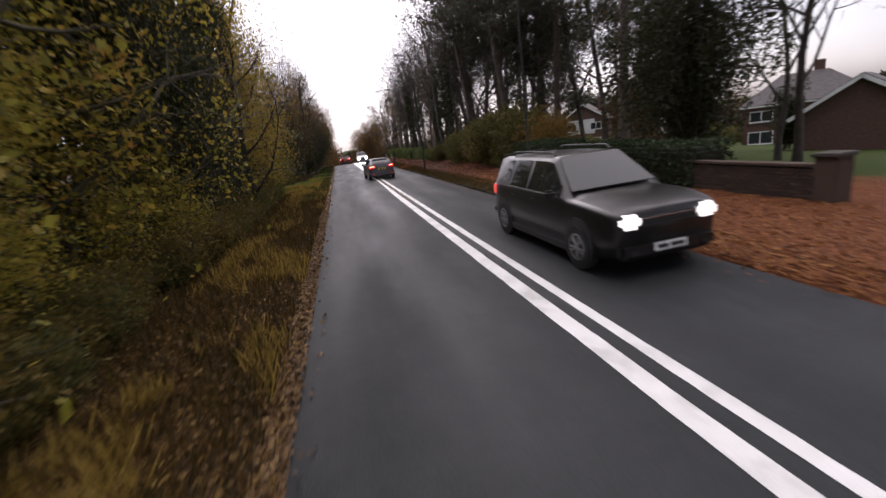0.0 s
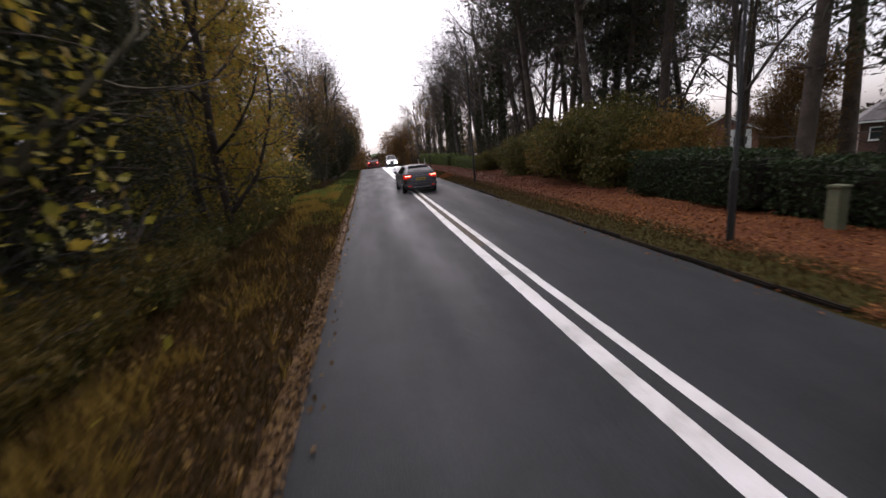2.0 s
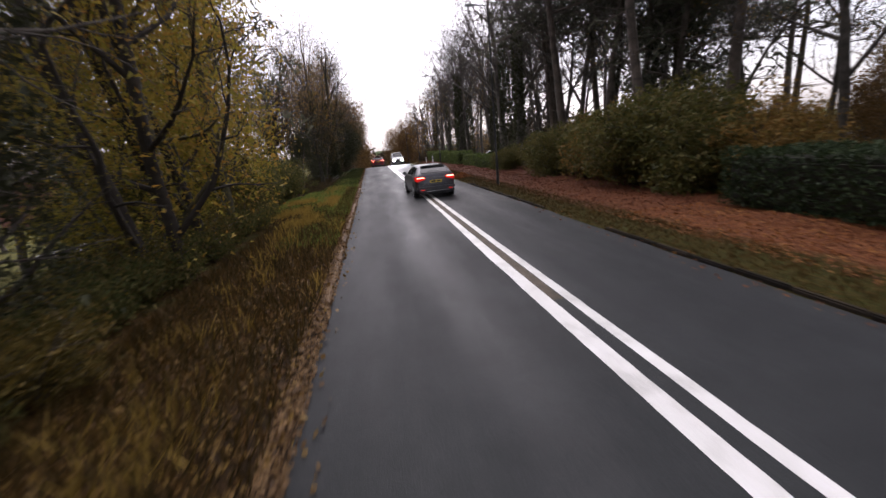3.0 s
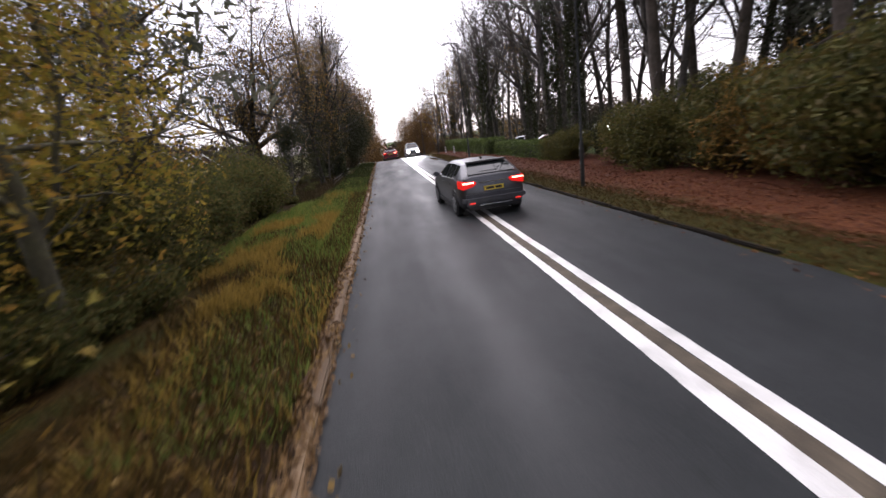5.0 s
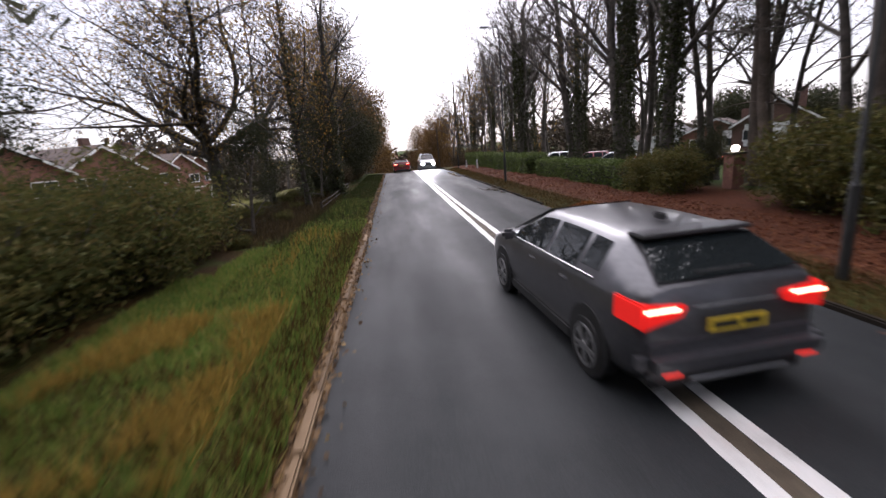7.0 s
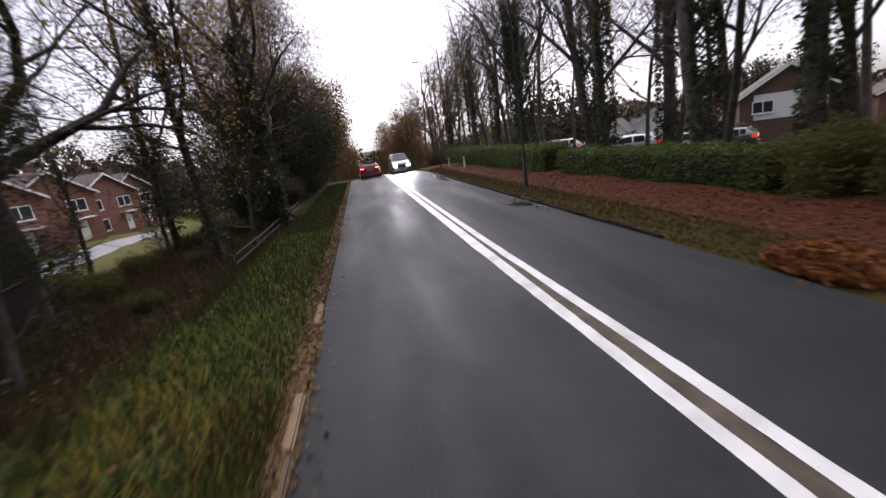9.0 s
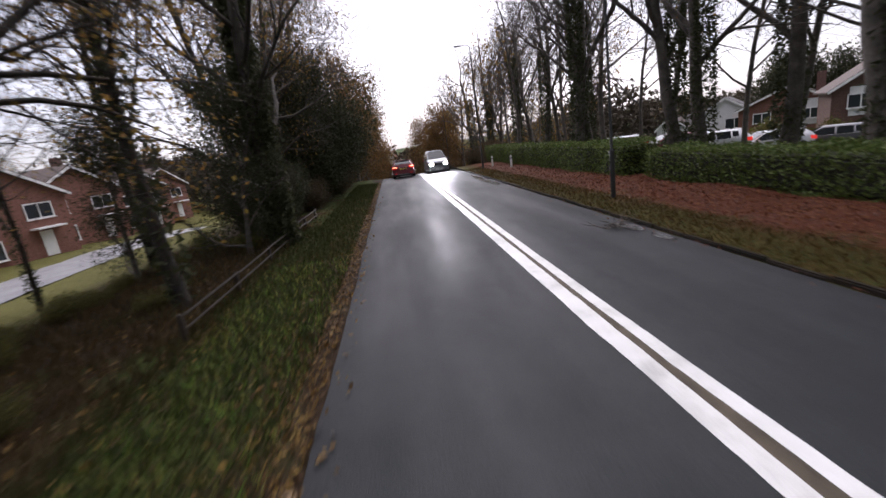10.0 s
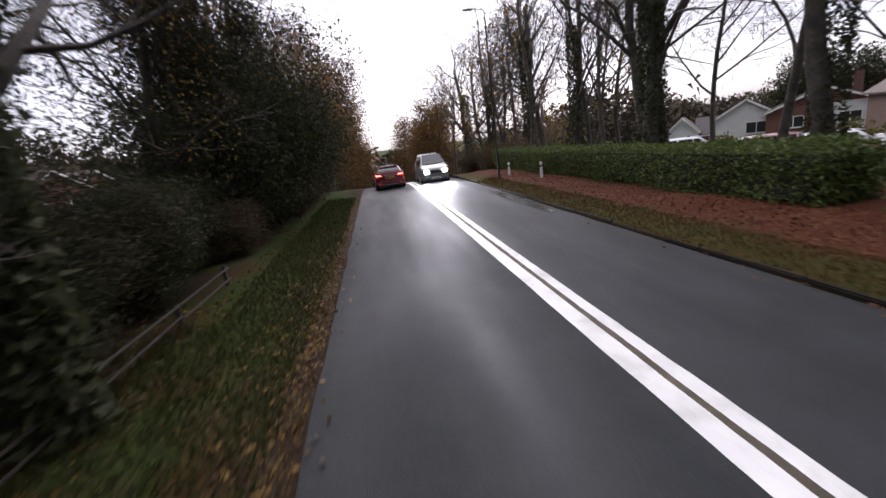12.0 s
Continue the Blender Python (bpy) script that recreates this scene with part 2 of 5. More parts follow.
def asphalt_material():
    """Damp worn asphalt: polished wheel tracks, darker patches, fine stones."""
    m = bpy.data.materials.new("asphalt_damp")
    m.use_nodes = True
    n, l = m.node_tree.nodes, m.node_tree.links
    b = n["Principled BSDF"]
    co = n.new("ShaderNodeTexCoord")
    sep = n.new("ShaderNodeSeparateXYZ")
    l.new(co.outputs["Object"], sep.inputs[0])
    stretch = n.new("ShaderNodeMapping")
    stretch.inputs["Scale"].default_value = (0.7, 0.1, 1)
    l.new(co.outputs["Object"], stretch.inputs["Vector"])
    streak = n.new("ShaderNodeTexNoise")
    streak.inputs["Scale"].default_value = 1.6
    streak.inputs["Detail"].default_value = 6
    l.new(stretch.outputs[0], streak.inputs["Vector"])
    blot = n.new("ShaderNodeTexNoise")
    blot.inputs["Scale"].default_value = 0.9
    blot.inputs["Detail"].default_value = 12
    blot.inputs["Roughness"].default_value = 0.72
    l.new(co.outputs["Object"], blot.inputs["Vector"])
    stone = n.new("ShaderNodeTexVoronoi")
    stone.inputs["Scale"].default_value = 85
    l.new(co.outputs["Object"], stone.inputs["Vector"])
    ramp = n.new("ShaderNodeValToRGB")
    ramp.color_ramp.elements[0].position, ramp.color_ramp.elements[0].color = 0.3, (0.0125, 0.0142, 0.0152, 1)
    ramp.color_ramp.elements[1].position, ramp.color_ramp.elements[1].color = 0.75, (0.025, 0.0278, 0.0292, 1)
    l.new(blot.outputs["Fac"], ramp.inputs["Fac"])
    mix = n.new("ShaderNodeMixRGB")
    mix.blend_type = "OVERLAY"
    mix.inputs["Fac"].default_value = 0.5
    l.new(ramp.outputs["Color"], mix.inputs["Color1"])
    l.new(stone.outputs["Distance"], mix.inputs["Color2"])
    l.new(mix.outputs["Color"], b.inputs["Base Color"])
    # two polished tracks in each lane
    wave = n.new("ShaderNodeMath")
    wave.operation = "SINE"
    scale_x = n.new("ShaderNodeMath")
    scale_x.operation = "MULTIPLY_ADD"
    scale_x.inputs[1].default_value, scale_x.inputs[2].default_value = 4.0, 0.6
    l.new(sep.outputs["X"], scale_x.inputs[0])
    l.new(scale_x.outputs[0], wave.inputs[0])
    add = n.new("ShaderNodeMath")
    add.operation = "MULTIPLY_ADD"
    add.inputs[1].default_value = 0.07
    l.new(wave.outputs[0], add.inputs[0])
    l.new(streak.outputs["Fac"], add.inputs[2])
    rr = n.new("ShaderNodeMapRange")
    rr.inputs["From Min"].default_value, rr.inputs["From Max"].default_value = 0.3, 0.75
    rr.inputs["To Min"].default_value, rr.inputs["To Max"].default_value = 0.74, 0.5
    l.new(add.outputs[0], rr.inputs["Value"])
    l.new(rr.outputs["Result"], b.inputs["Roughness"])
    bp = n.new("ShaderNodeBump")
    bp.inputs["Strength"].default_value = 0.35
    bp.inputs["Distance"].default_value = 0.006
    l.new(stone.outputs["Distance"], bp.inputs["Height"])
    l.new(bp.outputs["Normal"], b.inputs["Normal"])
    b.inputs["Specular IOR Level"].default_value = 0.2
    return m


def ground_material():
    """Verges and land: grass, leaf litter and mud, parted by wandering borders."""
    m = bpy.data.materials.new("ground_cover")
    m.use_nodes = True
    n, l = m.node_tree.nodes, m.node_tree.links
    b = n["Principled BSDF"]
    b.inputs["Roughness"].default_value = 0.95
    b.inputs["Specular IOR Level"].default_value = 0.1
    co = n.new("ShaderNodeTexCoord")
    sep = n.new("ShaderNodeSeparateXYZ")
    l.new(co.outputs["Object"], sep.inputs[0])

    def tex(scale, detail=6):
        t = n.new("ShaderNodeTexNoise")
        t.inputs["Scale"].default_value, t.inputs["Detail"].default_value = scale, detail
        l.new(co.outputs["Object"], t.inputs["Vector"])
        return t.outputs["Fac"]

    def ramp_of(fac, stops):
        r = n.new("ShaderNodeValToRGB")
        e = r.color_ramp.elements
        e[0].position, e[0].color = stops[0][0], (*stops[0][1], 1)
        e[1].position, e[1].color = stops[-1][0], (*stops[-1][1], 1)
        for p, c in stops[1:-1]:
            e.new(p).color = (*c, 1)
        l.new(fac, r.inputs["Fac"])
        return r.outputs["Color"]

    def maths(op, a, c, d=None):
        x = n.new("ShaderNodeMath")
        x.operation = op
        x.use_clamp = op == "MULTIPLY_ADD" and d == "clamp"
        for i, v in enumerate((a, c)):
            if isinstance(v, (int, float)):
                x.inputs[i].default_value = v
            else:
                l.new(v, x.inputs[i])
        return x.outputs[0]

    def span(value, lo, hi):
        r = n.new("ShaderNodeMapRange")
        r.inputs["From Min"].default_value, r.inputs["From Max"].default_value = lo, hi
        l.new(value, r.inputs["Value"])
        return r.outputs["Result"]

    def blend(fac, one, two):
        x = n.new("ShaderNodeMixRGB")
        l.new(fac, x.inputs["Fac"])
        l.new(one, x.inputs["Color1"])
        l.new(two, x.inputs["Color2"])
        return x.outputs["Color"]

    wander = tex(0.9, 5)
    xw = maths("ADD", sep.outputs["X"], maths("MULTIPLY", maths("SUBTRACT", wander, 0.5), 2.2))
    yw = maths("ADD", sep.outputs["Y"], maths("MULTIPLY", maths("SUBTRACT", tex(0.15, 4), 0.5), 24))
    speck = tex(26, 6)
    grass = ramp_of(speck, [(0.3, (0.014, 0.025, 0.006)), (0.5, (0.03, 0.052, 0.01)), (0.68, (0.075, 0.08, 0.018))])
    litter = ramp_of(speck, [(0.3, (0.035, 0.017, 0.01)), (0.48, (0.11, 0.04, 0.019)), (0.6, (0.18, 0.066, 0.028)), (0.72, (0.25, 0.13, 0.05))])
    mixed = ramp_of(tex(18, 6), [(0.3, (0.016, 0.01, 0.005)), (0.5, (0.046, 0.027, 0.008)), (0.62, (0.095, 0.053, 0.014)), (0.75, (0.04, 0.04, 0.011))])
    earth = ramp_of(speck, [(0.3, (0.014, 0.01, 0.006)), (0.7, (0.048, 0.03, 0.017))])
    wet_litter = ramp_of(speck, [(0.3, (0.022, 0.009, 0.006)), (0.48, (0.065, 0.022, 0.012)), (0.6, (0.11, 0.038, 0.018)), (0.72, (0.16, 0.075, 0.03))])
    litter = blend(span(yw, 20, 36), litter, wet_litter)
    right_verge = blend(span(xw, 3.7, 4.5), blend(span(speck, 0.35, 0.6), grass, mixed), litter)
    right_verge = blend(span(maths("ADD", sep.outputs["Y"], maths("MULTIPLY", xw, 0.6)), 9.5, 13.6), litter, right_verge)
    garden = blend(span(xw, 8.5, 10.5), right_verge, grass)
    left_verge = blend(span(yw, 19, 28.5), mixed, blend(span(tex(0.6, 4), 0.5, 0.7), grass, mixed))
    edge = blend(span(xw, -4.4, -3.5), left_verge, earth)
    bank = blend(span(xw, -6.4, -5.2), blend(span(wander, 0.5, 0.7), blend(span(yw, 34, 42), mixed, earth), grass), edge)
    field = ramp_of(speck, [(0.3, (0.035, 0.04, 0.011)), (0.5, (0.085, 0.085, 0.022)), (0.68, (0.17, 0.14, 0.05))])
    bank = blend(span(sep.outputs["X"], -12.0, -9.5), field, bank)
    col = blend(span(sep.outputs["X"], -0.5, 0.5), bank, garden)
    l.new(col, b.inputs["Base Color"])
    bp = n.new("ShaderNodeBump")
    bp.inputs["Strength"].default_value, bp.inputs["Distance"].default_value = 0.9, 0.05
    l.new(speck, bp.inputs["Height"])
    l.new(bp.outputs["Normal"], b.inputs["Normal"])
    return m


M_ASPHALT = asphalt_material()
# wet worn asphalt, made paler: the sky's reflection is put into the colour
M_LANE = material("asphalt_wet_sky_sheen", [(0.13, 0.13, 0.135), (0.19, 0.19, 0.195), (0.25, 0.25, 0.25)], 0.8, 0.4, 0.3, 40)
M_MUD = material("trodden_mud", [(0.028, 0.022, 0.014), (0.06, 0.047, 0.03), (0.1, 0.08, 0.052)], 3.0, 0.85, 0.5, 40)
M_GROUND = ground_material()


# ---- builders ----
def mesh_of(name, verts, faces, mat, smooth=False):
    me = bpy.data.meshes.new(name)
    verts = np.asarray(verts, np.float32)
    if isinstance(faces, np.ndarray):
        k = faces.shape[1]
        me.vertices.add(len(verts))
        me.vertices.foreach_set("co", verts.ravel())
        me.loops.add(faces.size)
        me.loops.foreach_set("vertex_index", faces.ravel().astype(np.int32))
        me.polygons.add(len(faces))
        me.polygons.foreach_set("loop_start", np.arange(0, faces.size, k, dtype=np.int32))
        me.update(calc_edges=True)
    else:
        me.from_pydata(verts.tolist(), [], [list(f) for f in faces])
        me.update()
    me.materials.append(mat)
    if smooth:
        me.polygons.foreach_set("use_smooth", [True] * len(me.polygons))
    return me


def part(name, me, parent, label="", m=None):
    ob = new(name, me)
    ob.parent = parent
    if m is not None:
        ob.matrix_basis = m
    if label:
        tagged(ob, label)
    return ob


def thing(name, label, category, group="", kind="", m=None):
    ob = new(name)
    ob.empty_display_size = 0.2
    if m is not None:
        ob.matrix_basis = m
    return tagged(ob, label, category, group, kind)


def box_bm(size, centre=(0, 0, 0), bevel=0.0):
    bm = bmesh.new()
    bmesh.ops.create_cube(bm, size=1, matrix=Matrix.Translation(centre) @ Matrix.Diagonal((*size, 1)))
    if bevel:
        bmesh.ops.bevel(bm, geom=bm.edges[:], offset=bevel, segments=2, affect="EDGES")
    return bm


def bm_mesh(name, bm, mat, smooth=False):
    me = bpy.data.meshes.new(name)
    bm.normal_update()
    bm.to_mesh(me)
    bm.free()
    me.materials.append(mat)
    if smooth:
        me.polygons.foreach_set("use_smooth", [True] * len(me.polygons))
    return me


def box_mesh(name, size, centre, mat, bevel=0.0):
    return bm_mesh(name, box_bm(size, centre, bevel), mat)


class Tubes:
    """Tapered limbs gathered into one mesh."""

    def __init__(self):
        self.v, self.f, self.count = [], [], 0

    def add(self, points, radii, sides):
        pts = np.asarray(points, float)
        d = np.gradient(pts, axis=0)
        d /= np.linalg.norm(d, axis=1)[:, None] + 1e-9
        ref = np.where(np.abs(d[:, 2:3]) > 0.9, [[1.0, 0, 0]], [[0, 0, 1.0]])
        a = np.cross(d, ref)
        a /= np.linalg.norm(a, axis=1)[:, None] + 1e-9
        b = np.cross(d, a)
        ang = np.arange(sides) * 2 * np.pi / sides
        ring = a[:, None, :] * np.cos(ang)[None, :, None] + b[:, None, :] * np.sin(ang)[None, :, None]
        v = pts[:, None, :] + ring * np.asarray(radii)[:, None, None]
        n = len(pts)
        i = np.arange(n - 1)[:, None] * sides
        j = np.arange(sides)[None, :]
        k = (j + 1) % sides
        f = np.stack([i + j, i + k, i + sides + k, i + sides + j], -1).reshape(-1, 4) + self.count
        self.v.append(v.reshape(-1, 3))
        self.f.append(f)
        self.count += n * sides

    def mesh(self, name, mat):
        return mesh_of(name, np.concatenate(self.v), np.concatenate(self.f), mat, smooth=True)


def cards(rng, centres, size, spread=0.4, flat=0.0, long=1.6, hang=0.0, slim=False):
    """Small pointed leaves, one folded quad each, at the given places."""
    c = np.asarray(centres, float)
    n = len(c)
    u = rng.normal(size=(n, 3))
    u[:, 2] = u[:, 2] * (1 - flat) - hang
    u /= np.linalg.norm(u, axis=1)[:, None]
    w = rng.normal(size=(n, 3))
    w[:, 2] *= 1 - flat
    w -= u * np.sum(u * w, axis=1)[:, None]
    w /= np.linalg.norm(w, axis=1)[:, None] + 1e-9
    s = (size * (1 + spread * rng.uniform(-1, 1, n)))[:, None]
    if slim:
        v = np.stack([c - u * s * long * 0.5 - w * s * 0.45, c - u * s * long * 0.5 + w * s * 0.45, c + u * s * long * 0.6], 1).reshape(-1, 3)
        return v, np.arange(n * 3, dtype=np.int32).reshape(-1, 3)
    v = np.stack([c - u * s * long * 0.5, c + w * s * 0.5, c + u * s * long * 0.5, c - w * s * 0.5], 1).reshape(-1, 3)
    f = np.arange(n * 4, dtype=np.int32).reshape(-1, 4)
    return v, f


def blades(rng, feet, height, width=0.012):
    """Grass: one thin leaning pointed blade each."""
    c = np.asarray(feet, float)
    n = len(c)
    a = rng.uniform(0, 2 * np.pi, n)
    side = np.stack([np.cos(a), np.sin(a), np.zeros(n)], 1) * width
    h = (height * rng.uniform(0.5, 1.2, n))[:, None]
    tip = c + np.concatenate([rng.normal(size=(n, 2)) * 0.35, np.ones((n, 1))], 1) * h
    v = np.stack([c - side, c + side, tip], 1).reshape(-1, 3)
    return v, np.arange(n * 3, dtype=np.int32).reshape(-1, 3)


def limb(rng, start, direction, length, r0, r1, steps, wiggle, lift=0.0):
    pts = [np.array(start, float)]
    d = np.array(direction, float)
    d /= np.linalg.norm(d)
    for _ in range(steps):
        d = d + rng.normal(size=3) * wiggle + np.array([0, 0, lift])
        d /= np.linalg.norm(d)
        pts.append(pts[-1] + d * length / steps)
    return np.array(pts), np.linspace(r0, r1, steps + 1)


def aside(rng, d, angle):
    """A direction that leaves d by the angle."""
    d = d / np.linalg.norm(d)
    s = rng.normal(size=3)
    s -= d * s.dot(d)
    s /= np.linalg.norm(s)
    return d * math.cos(angle) + s * math.sin(angle)


def grow(rng, tubes, start, direction, length, radius, level, spec, tips):
    wiggle, lift = spec["wiggle"], spec["lift"]
    steps = (7, 6, 4, 2, 1)[min(level, 4)]
    end = radius * (0.45 if level == 0 else 0.3)
    pts, rad = limb(rng, start, direction, length, radius, max(end, 0.004), steps, wiggle * (0.5 if level == 0 else 1), lift if level else 0.02)
    if level == 0:
        rad[0] *= 1.45
    tubes.add(pts, rad, (8, 5, 4, 3, 3)[min(level, 4)])
    if level >= spec["levels"]:
        tips.append(pts[-1])
        tips.append(pts[len(pts) // 2])
        return
    count = spec["kids"][level]
    first = spec["first"] if level == 0 else 0.2
    for i in range(count):
        f = first + (1 - first) * (i + rng.uniform(0.2, 0.9)) / count
        f = min(f, 0.99)
        j = f * (len(pts) - 1)
        a = int(j)
        p = pts[a] + (pts[a + 1] - pts[a]) * (j - a)
        d = aside(rng, pts[a + 1] - pts[a], radians(rng.uniform(*spec["angle"])))
        shrink = spec["ratio"] * (1.1 - 0.55 * f) * rng.uniform(0.75, 1.15)
        heavy = 0.55
        if level == 0 and "fork" in spec:
            shrink *= spec["fork"]
            heavy = 0.72
        grow(rng, tubes, p, d, length * shrink, np.interp(j, range(len(rad)), rad) * heavy, level + 1, spec, tips)
    grow_tip = aside(rng, pts[-1] - pts[-2], radians(15))
    grow(rng, tubes, pts[-1], grow_tip, length * spec["ratio"] * 0.55, rad[-1] * 0.9, level + 1, spec, tips)


def tree(label, category, seed, height, radius, spec, leaves=None, leaf_count=0, leaf_size=0.1, ivy=0, bark=None, clump=0.5, name="tree",
         lean=(0, 0), slim=False, reach=None, twigs=0):
    """A tree of tapered limbs with a loose crown. Stands at the origin."""
    rng = np.random.default_rng(seed)
    tubes, tips = Tubes(), []
    grow(rng, tubes, (0, 0, -0.3), (lean[0], lean[1], 1), height * spec.get("stem", 0.6), radius, 0, spec, tips)
    ob = thing(name, label, category)
    part("trunk", tubes.mesh("trunk", bark or M_BARK), ob)
    if leaves is not None and leaf_count:
        t = np.array(tips)
        at = t[rng.integers(0, len(t), leaf_count)] + rng.normal(size=(leaf_count, 3)) * clump
        if reach:
            r = np.hypot(at[:, 0], at[:, 1])
            at = at[(r < reach) | ((at[:, 2] > 6) & (r < reach * 1.15))]
        v, f = cards(rng, at, leaf_size, slim=slim)
        part("crown", mesh_of("crown", v, f, leaves), ob)
    if twigs:
        t = np.array(tips)
        at = t[rng.integers(0, len(t), twigs)] + rng.normal(size=(twigs, 3)) * 0.42
        if reach:
            at = at[np.hypot(at[:, 0], at[:, 1]) < reach]
        v, f = cards(rng, at, 0.022, long=24, slim=True, hang=-0.35)
        tagged(part("twig_mass", mesh_of("twig_mass", v, f, bark or M_BARK), ob), "haze of fine bare twigs", kind="stuff")
    if ivy:
        h = rng.uniform(0, 1, ivy) ** 0.8 * height * 0.55
        a = rng.uniform(0, 2 * np.pi, ivy)
        rr = radius * (1.35 - 0.5 * h / (height * 0.55)) + np.abs(rng.normal(size=ivy)) * 0.09
        at = np.stack([np.cos(a) * rr + lean[0] * h, np.sin(a) * rr + lean[1] * h, h], 1)
        v, f = cards(rng, at, 0.095, slim=True)
        part("ivy", mesh_of("ivy", v, f, M_IVY), ob, "dark glossy ivy climbing the trunk")
    return ob


SPEC_BARE = dict(levels=4, kids=(8, 5, 3, 3), first=0.3, angle=(28, 62), ratio=0.55, wiggle=0.12, lift=0.05, stem=0.72)
SPEC_BIG_OAK = dict(levels=4, kids=(6, 7, 5, 4), first=0.8, angle=(30, 66), ratio=0.72, wiggle=0.2, lift=0.04, stem=0.27, fork=3.33)
SPEC_WALLTREE = dict(levels=3, kids=(10, 6, 4), first=0.08, angle=(30, 70), ratio=0.38, wiggle=0.16, lift=0.05, stem=0.8)
SPEC_SHRUBTREE = dict(levels=3, kids=(9, 6, 4), first=0.08, angle=(30, 70), ratio=0.5, wiggle=0.16, lift=0.05, stem=0.75)


def pine(seed, height, radius, first=0.45, needles=4000, name="pine_tree", label="tall dark pine with a bare trunk and ragged crown"):
    rng = np.random.default_rng(seed)
    tubes = Tubes()
    pts, rad = limb(rng, (0, 0, -0.3), (rng.normal() * 0.04, rng.normal() * 0.04, 1), height, radius * 1.2, 0.04, 10, 0.025)
    tubes.add(pts, rad, 8)
    at = []
    count = 40
    for i in range(count):
        f = first + (1 - first) * (i + rng.uniform(0, 1)) / count
        j = min(f, 0.995) * 10
        a = int(j)
        p = pts[a] + (pts[min(a + 1, 10)] - pts[a]) * (j - a)
        az = rng.uniform(0, 2 * np.pi)
        reach = height * (0.06 + 0.2 * (1 - f) / (1 - first) + 0.03 * rng.uniform()) * rng.uniform(0.6, 1.2)
        q, r = limb(rng, p, (math.cos(az), math.sin(az), rng.uniform(-0.1, 0.45)), reach, 0.07, 0.015, 5, 0.14, 0.03)
        tubes.add(q, r, 4)
        for k in range(2, 6):
            for _ in range(2):
                s, sr = limb(rng, q[k], rng.normal(size=3) * (1, 1, 0.5), reach * 0.28, 0.02, 0.006, 2, 0.1)
                tubes.add(s, sr, 3)
                at += [s[1], s[2], s[2]]
    for _ in range(16):
        f = rng.uniform(0.15, first)
        az = rng.uniform(0, 2 * np.pi)
        j = f * 10
        q, r = limb(rng, pts[int(j)], (math.cos(az), math.sin(az), rng.uniform(-0.3, 0.2)), rng.uniform(0.6, 2.4), 0.035, 0.008, 3, 0.15)
        tubes.add(q, r, 3)
    ob = thing(name, label, "tree")
    part("trunk", tubes.mesh("trunk", M_BARK_PINE), ob)
    at = np.array(at)
    c = at[rng.integers(0, len(at), needles)] + rng.normal(size=(needles, 3)) * (0.28, 0.28, 0.16)
    v, f = cards(rng, c, 0.12, long=3.2, slim=True)
    part("crown", mesh_of("crown", v, f, M_NEEDLE), ob)
    return ob


def bush(seed, size, leaves, count, leaf_size, label, name="shrub", stems=14, core=True, category="shrub"):
    """A dense shrub: stems from the ground and leaves in uneven lobes."""
    rng = np.random.default_rng(seed)
    sx, sy, sz = size
    ob = thing(name, label, category)
    tubes = Tubes()
    lobes = []
    for i in range(stems):
        az = rng.uniform(0, 2 * np.pi)
        tip = np.array([math.cos(az) * sx * 0.42 * rng.uniform(0.2, 1), math.sin(az) * sy * 0.42 * rng.uniform(0.2, 1), sz * rng.uniform(0.45, 0.95)])
        pts, rad = limb(rng, (tip[0] * 0.15, tip[1] * 0.15, -0.1), tip, np.linalg.norm(tip), 0.04, 0.01, 5, 0.1)
        tubes.add(pts, rad, 4)
        lobes += [(pts[k], rng.uniform(0.18, 0.36)) for k in (2, 3, 4, 5)]
        for k in (2, 3, 4):
            q, r = limb(rng, pts[k], aside(rng, tip, 0.9), np.linalg.norm(tip) * 0.4, 0.02, 0.005, 3, 0.15)
            tubes.add(q, r, 3)
            lobes.append((q[-1], rng.uniform(0.14, 0.28)))
    part("trunk", tubes.mesh("trunk", M_BARK), ob)
    c = np.array([p for p, _ in lobes])
    w = np.array([r for _, r in lobes])
    k = rng.integers(0, len(c), count)
    off = rng.normal(size=(count, 3))
    off /= np.linalg.norm(off, axis=1)[:, None]
    off *= (rng.uniform(0.3, 1, count) ** 0.5)[:, None]
    at = c[k] + off * w[k][:, None] * np.array([sx, sy, sz * 0.8])
    at[:, 2] = np.abs(at[:, 2] - 0.03) + 0.03
    v, f = cards(rng, at, leaf_size * 1.1, slim=True)
    part("foliage", mesh_of("foliage", v, f, leaves), ob)
    return ob


# ---- ground, road, markings, kerbs ----
LEFT_EDGE, RIGHT_EDGE = -3.25, 2.8


def fall(y):
    """The road runs over a crest and down behind it."""
    if y < 71:
        return 0.0
    return -0.0039 * (y - 71) ** 2 if y < 95 else max(-2.25 - 0.19 * (y - 95), -12.0)


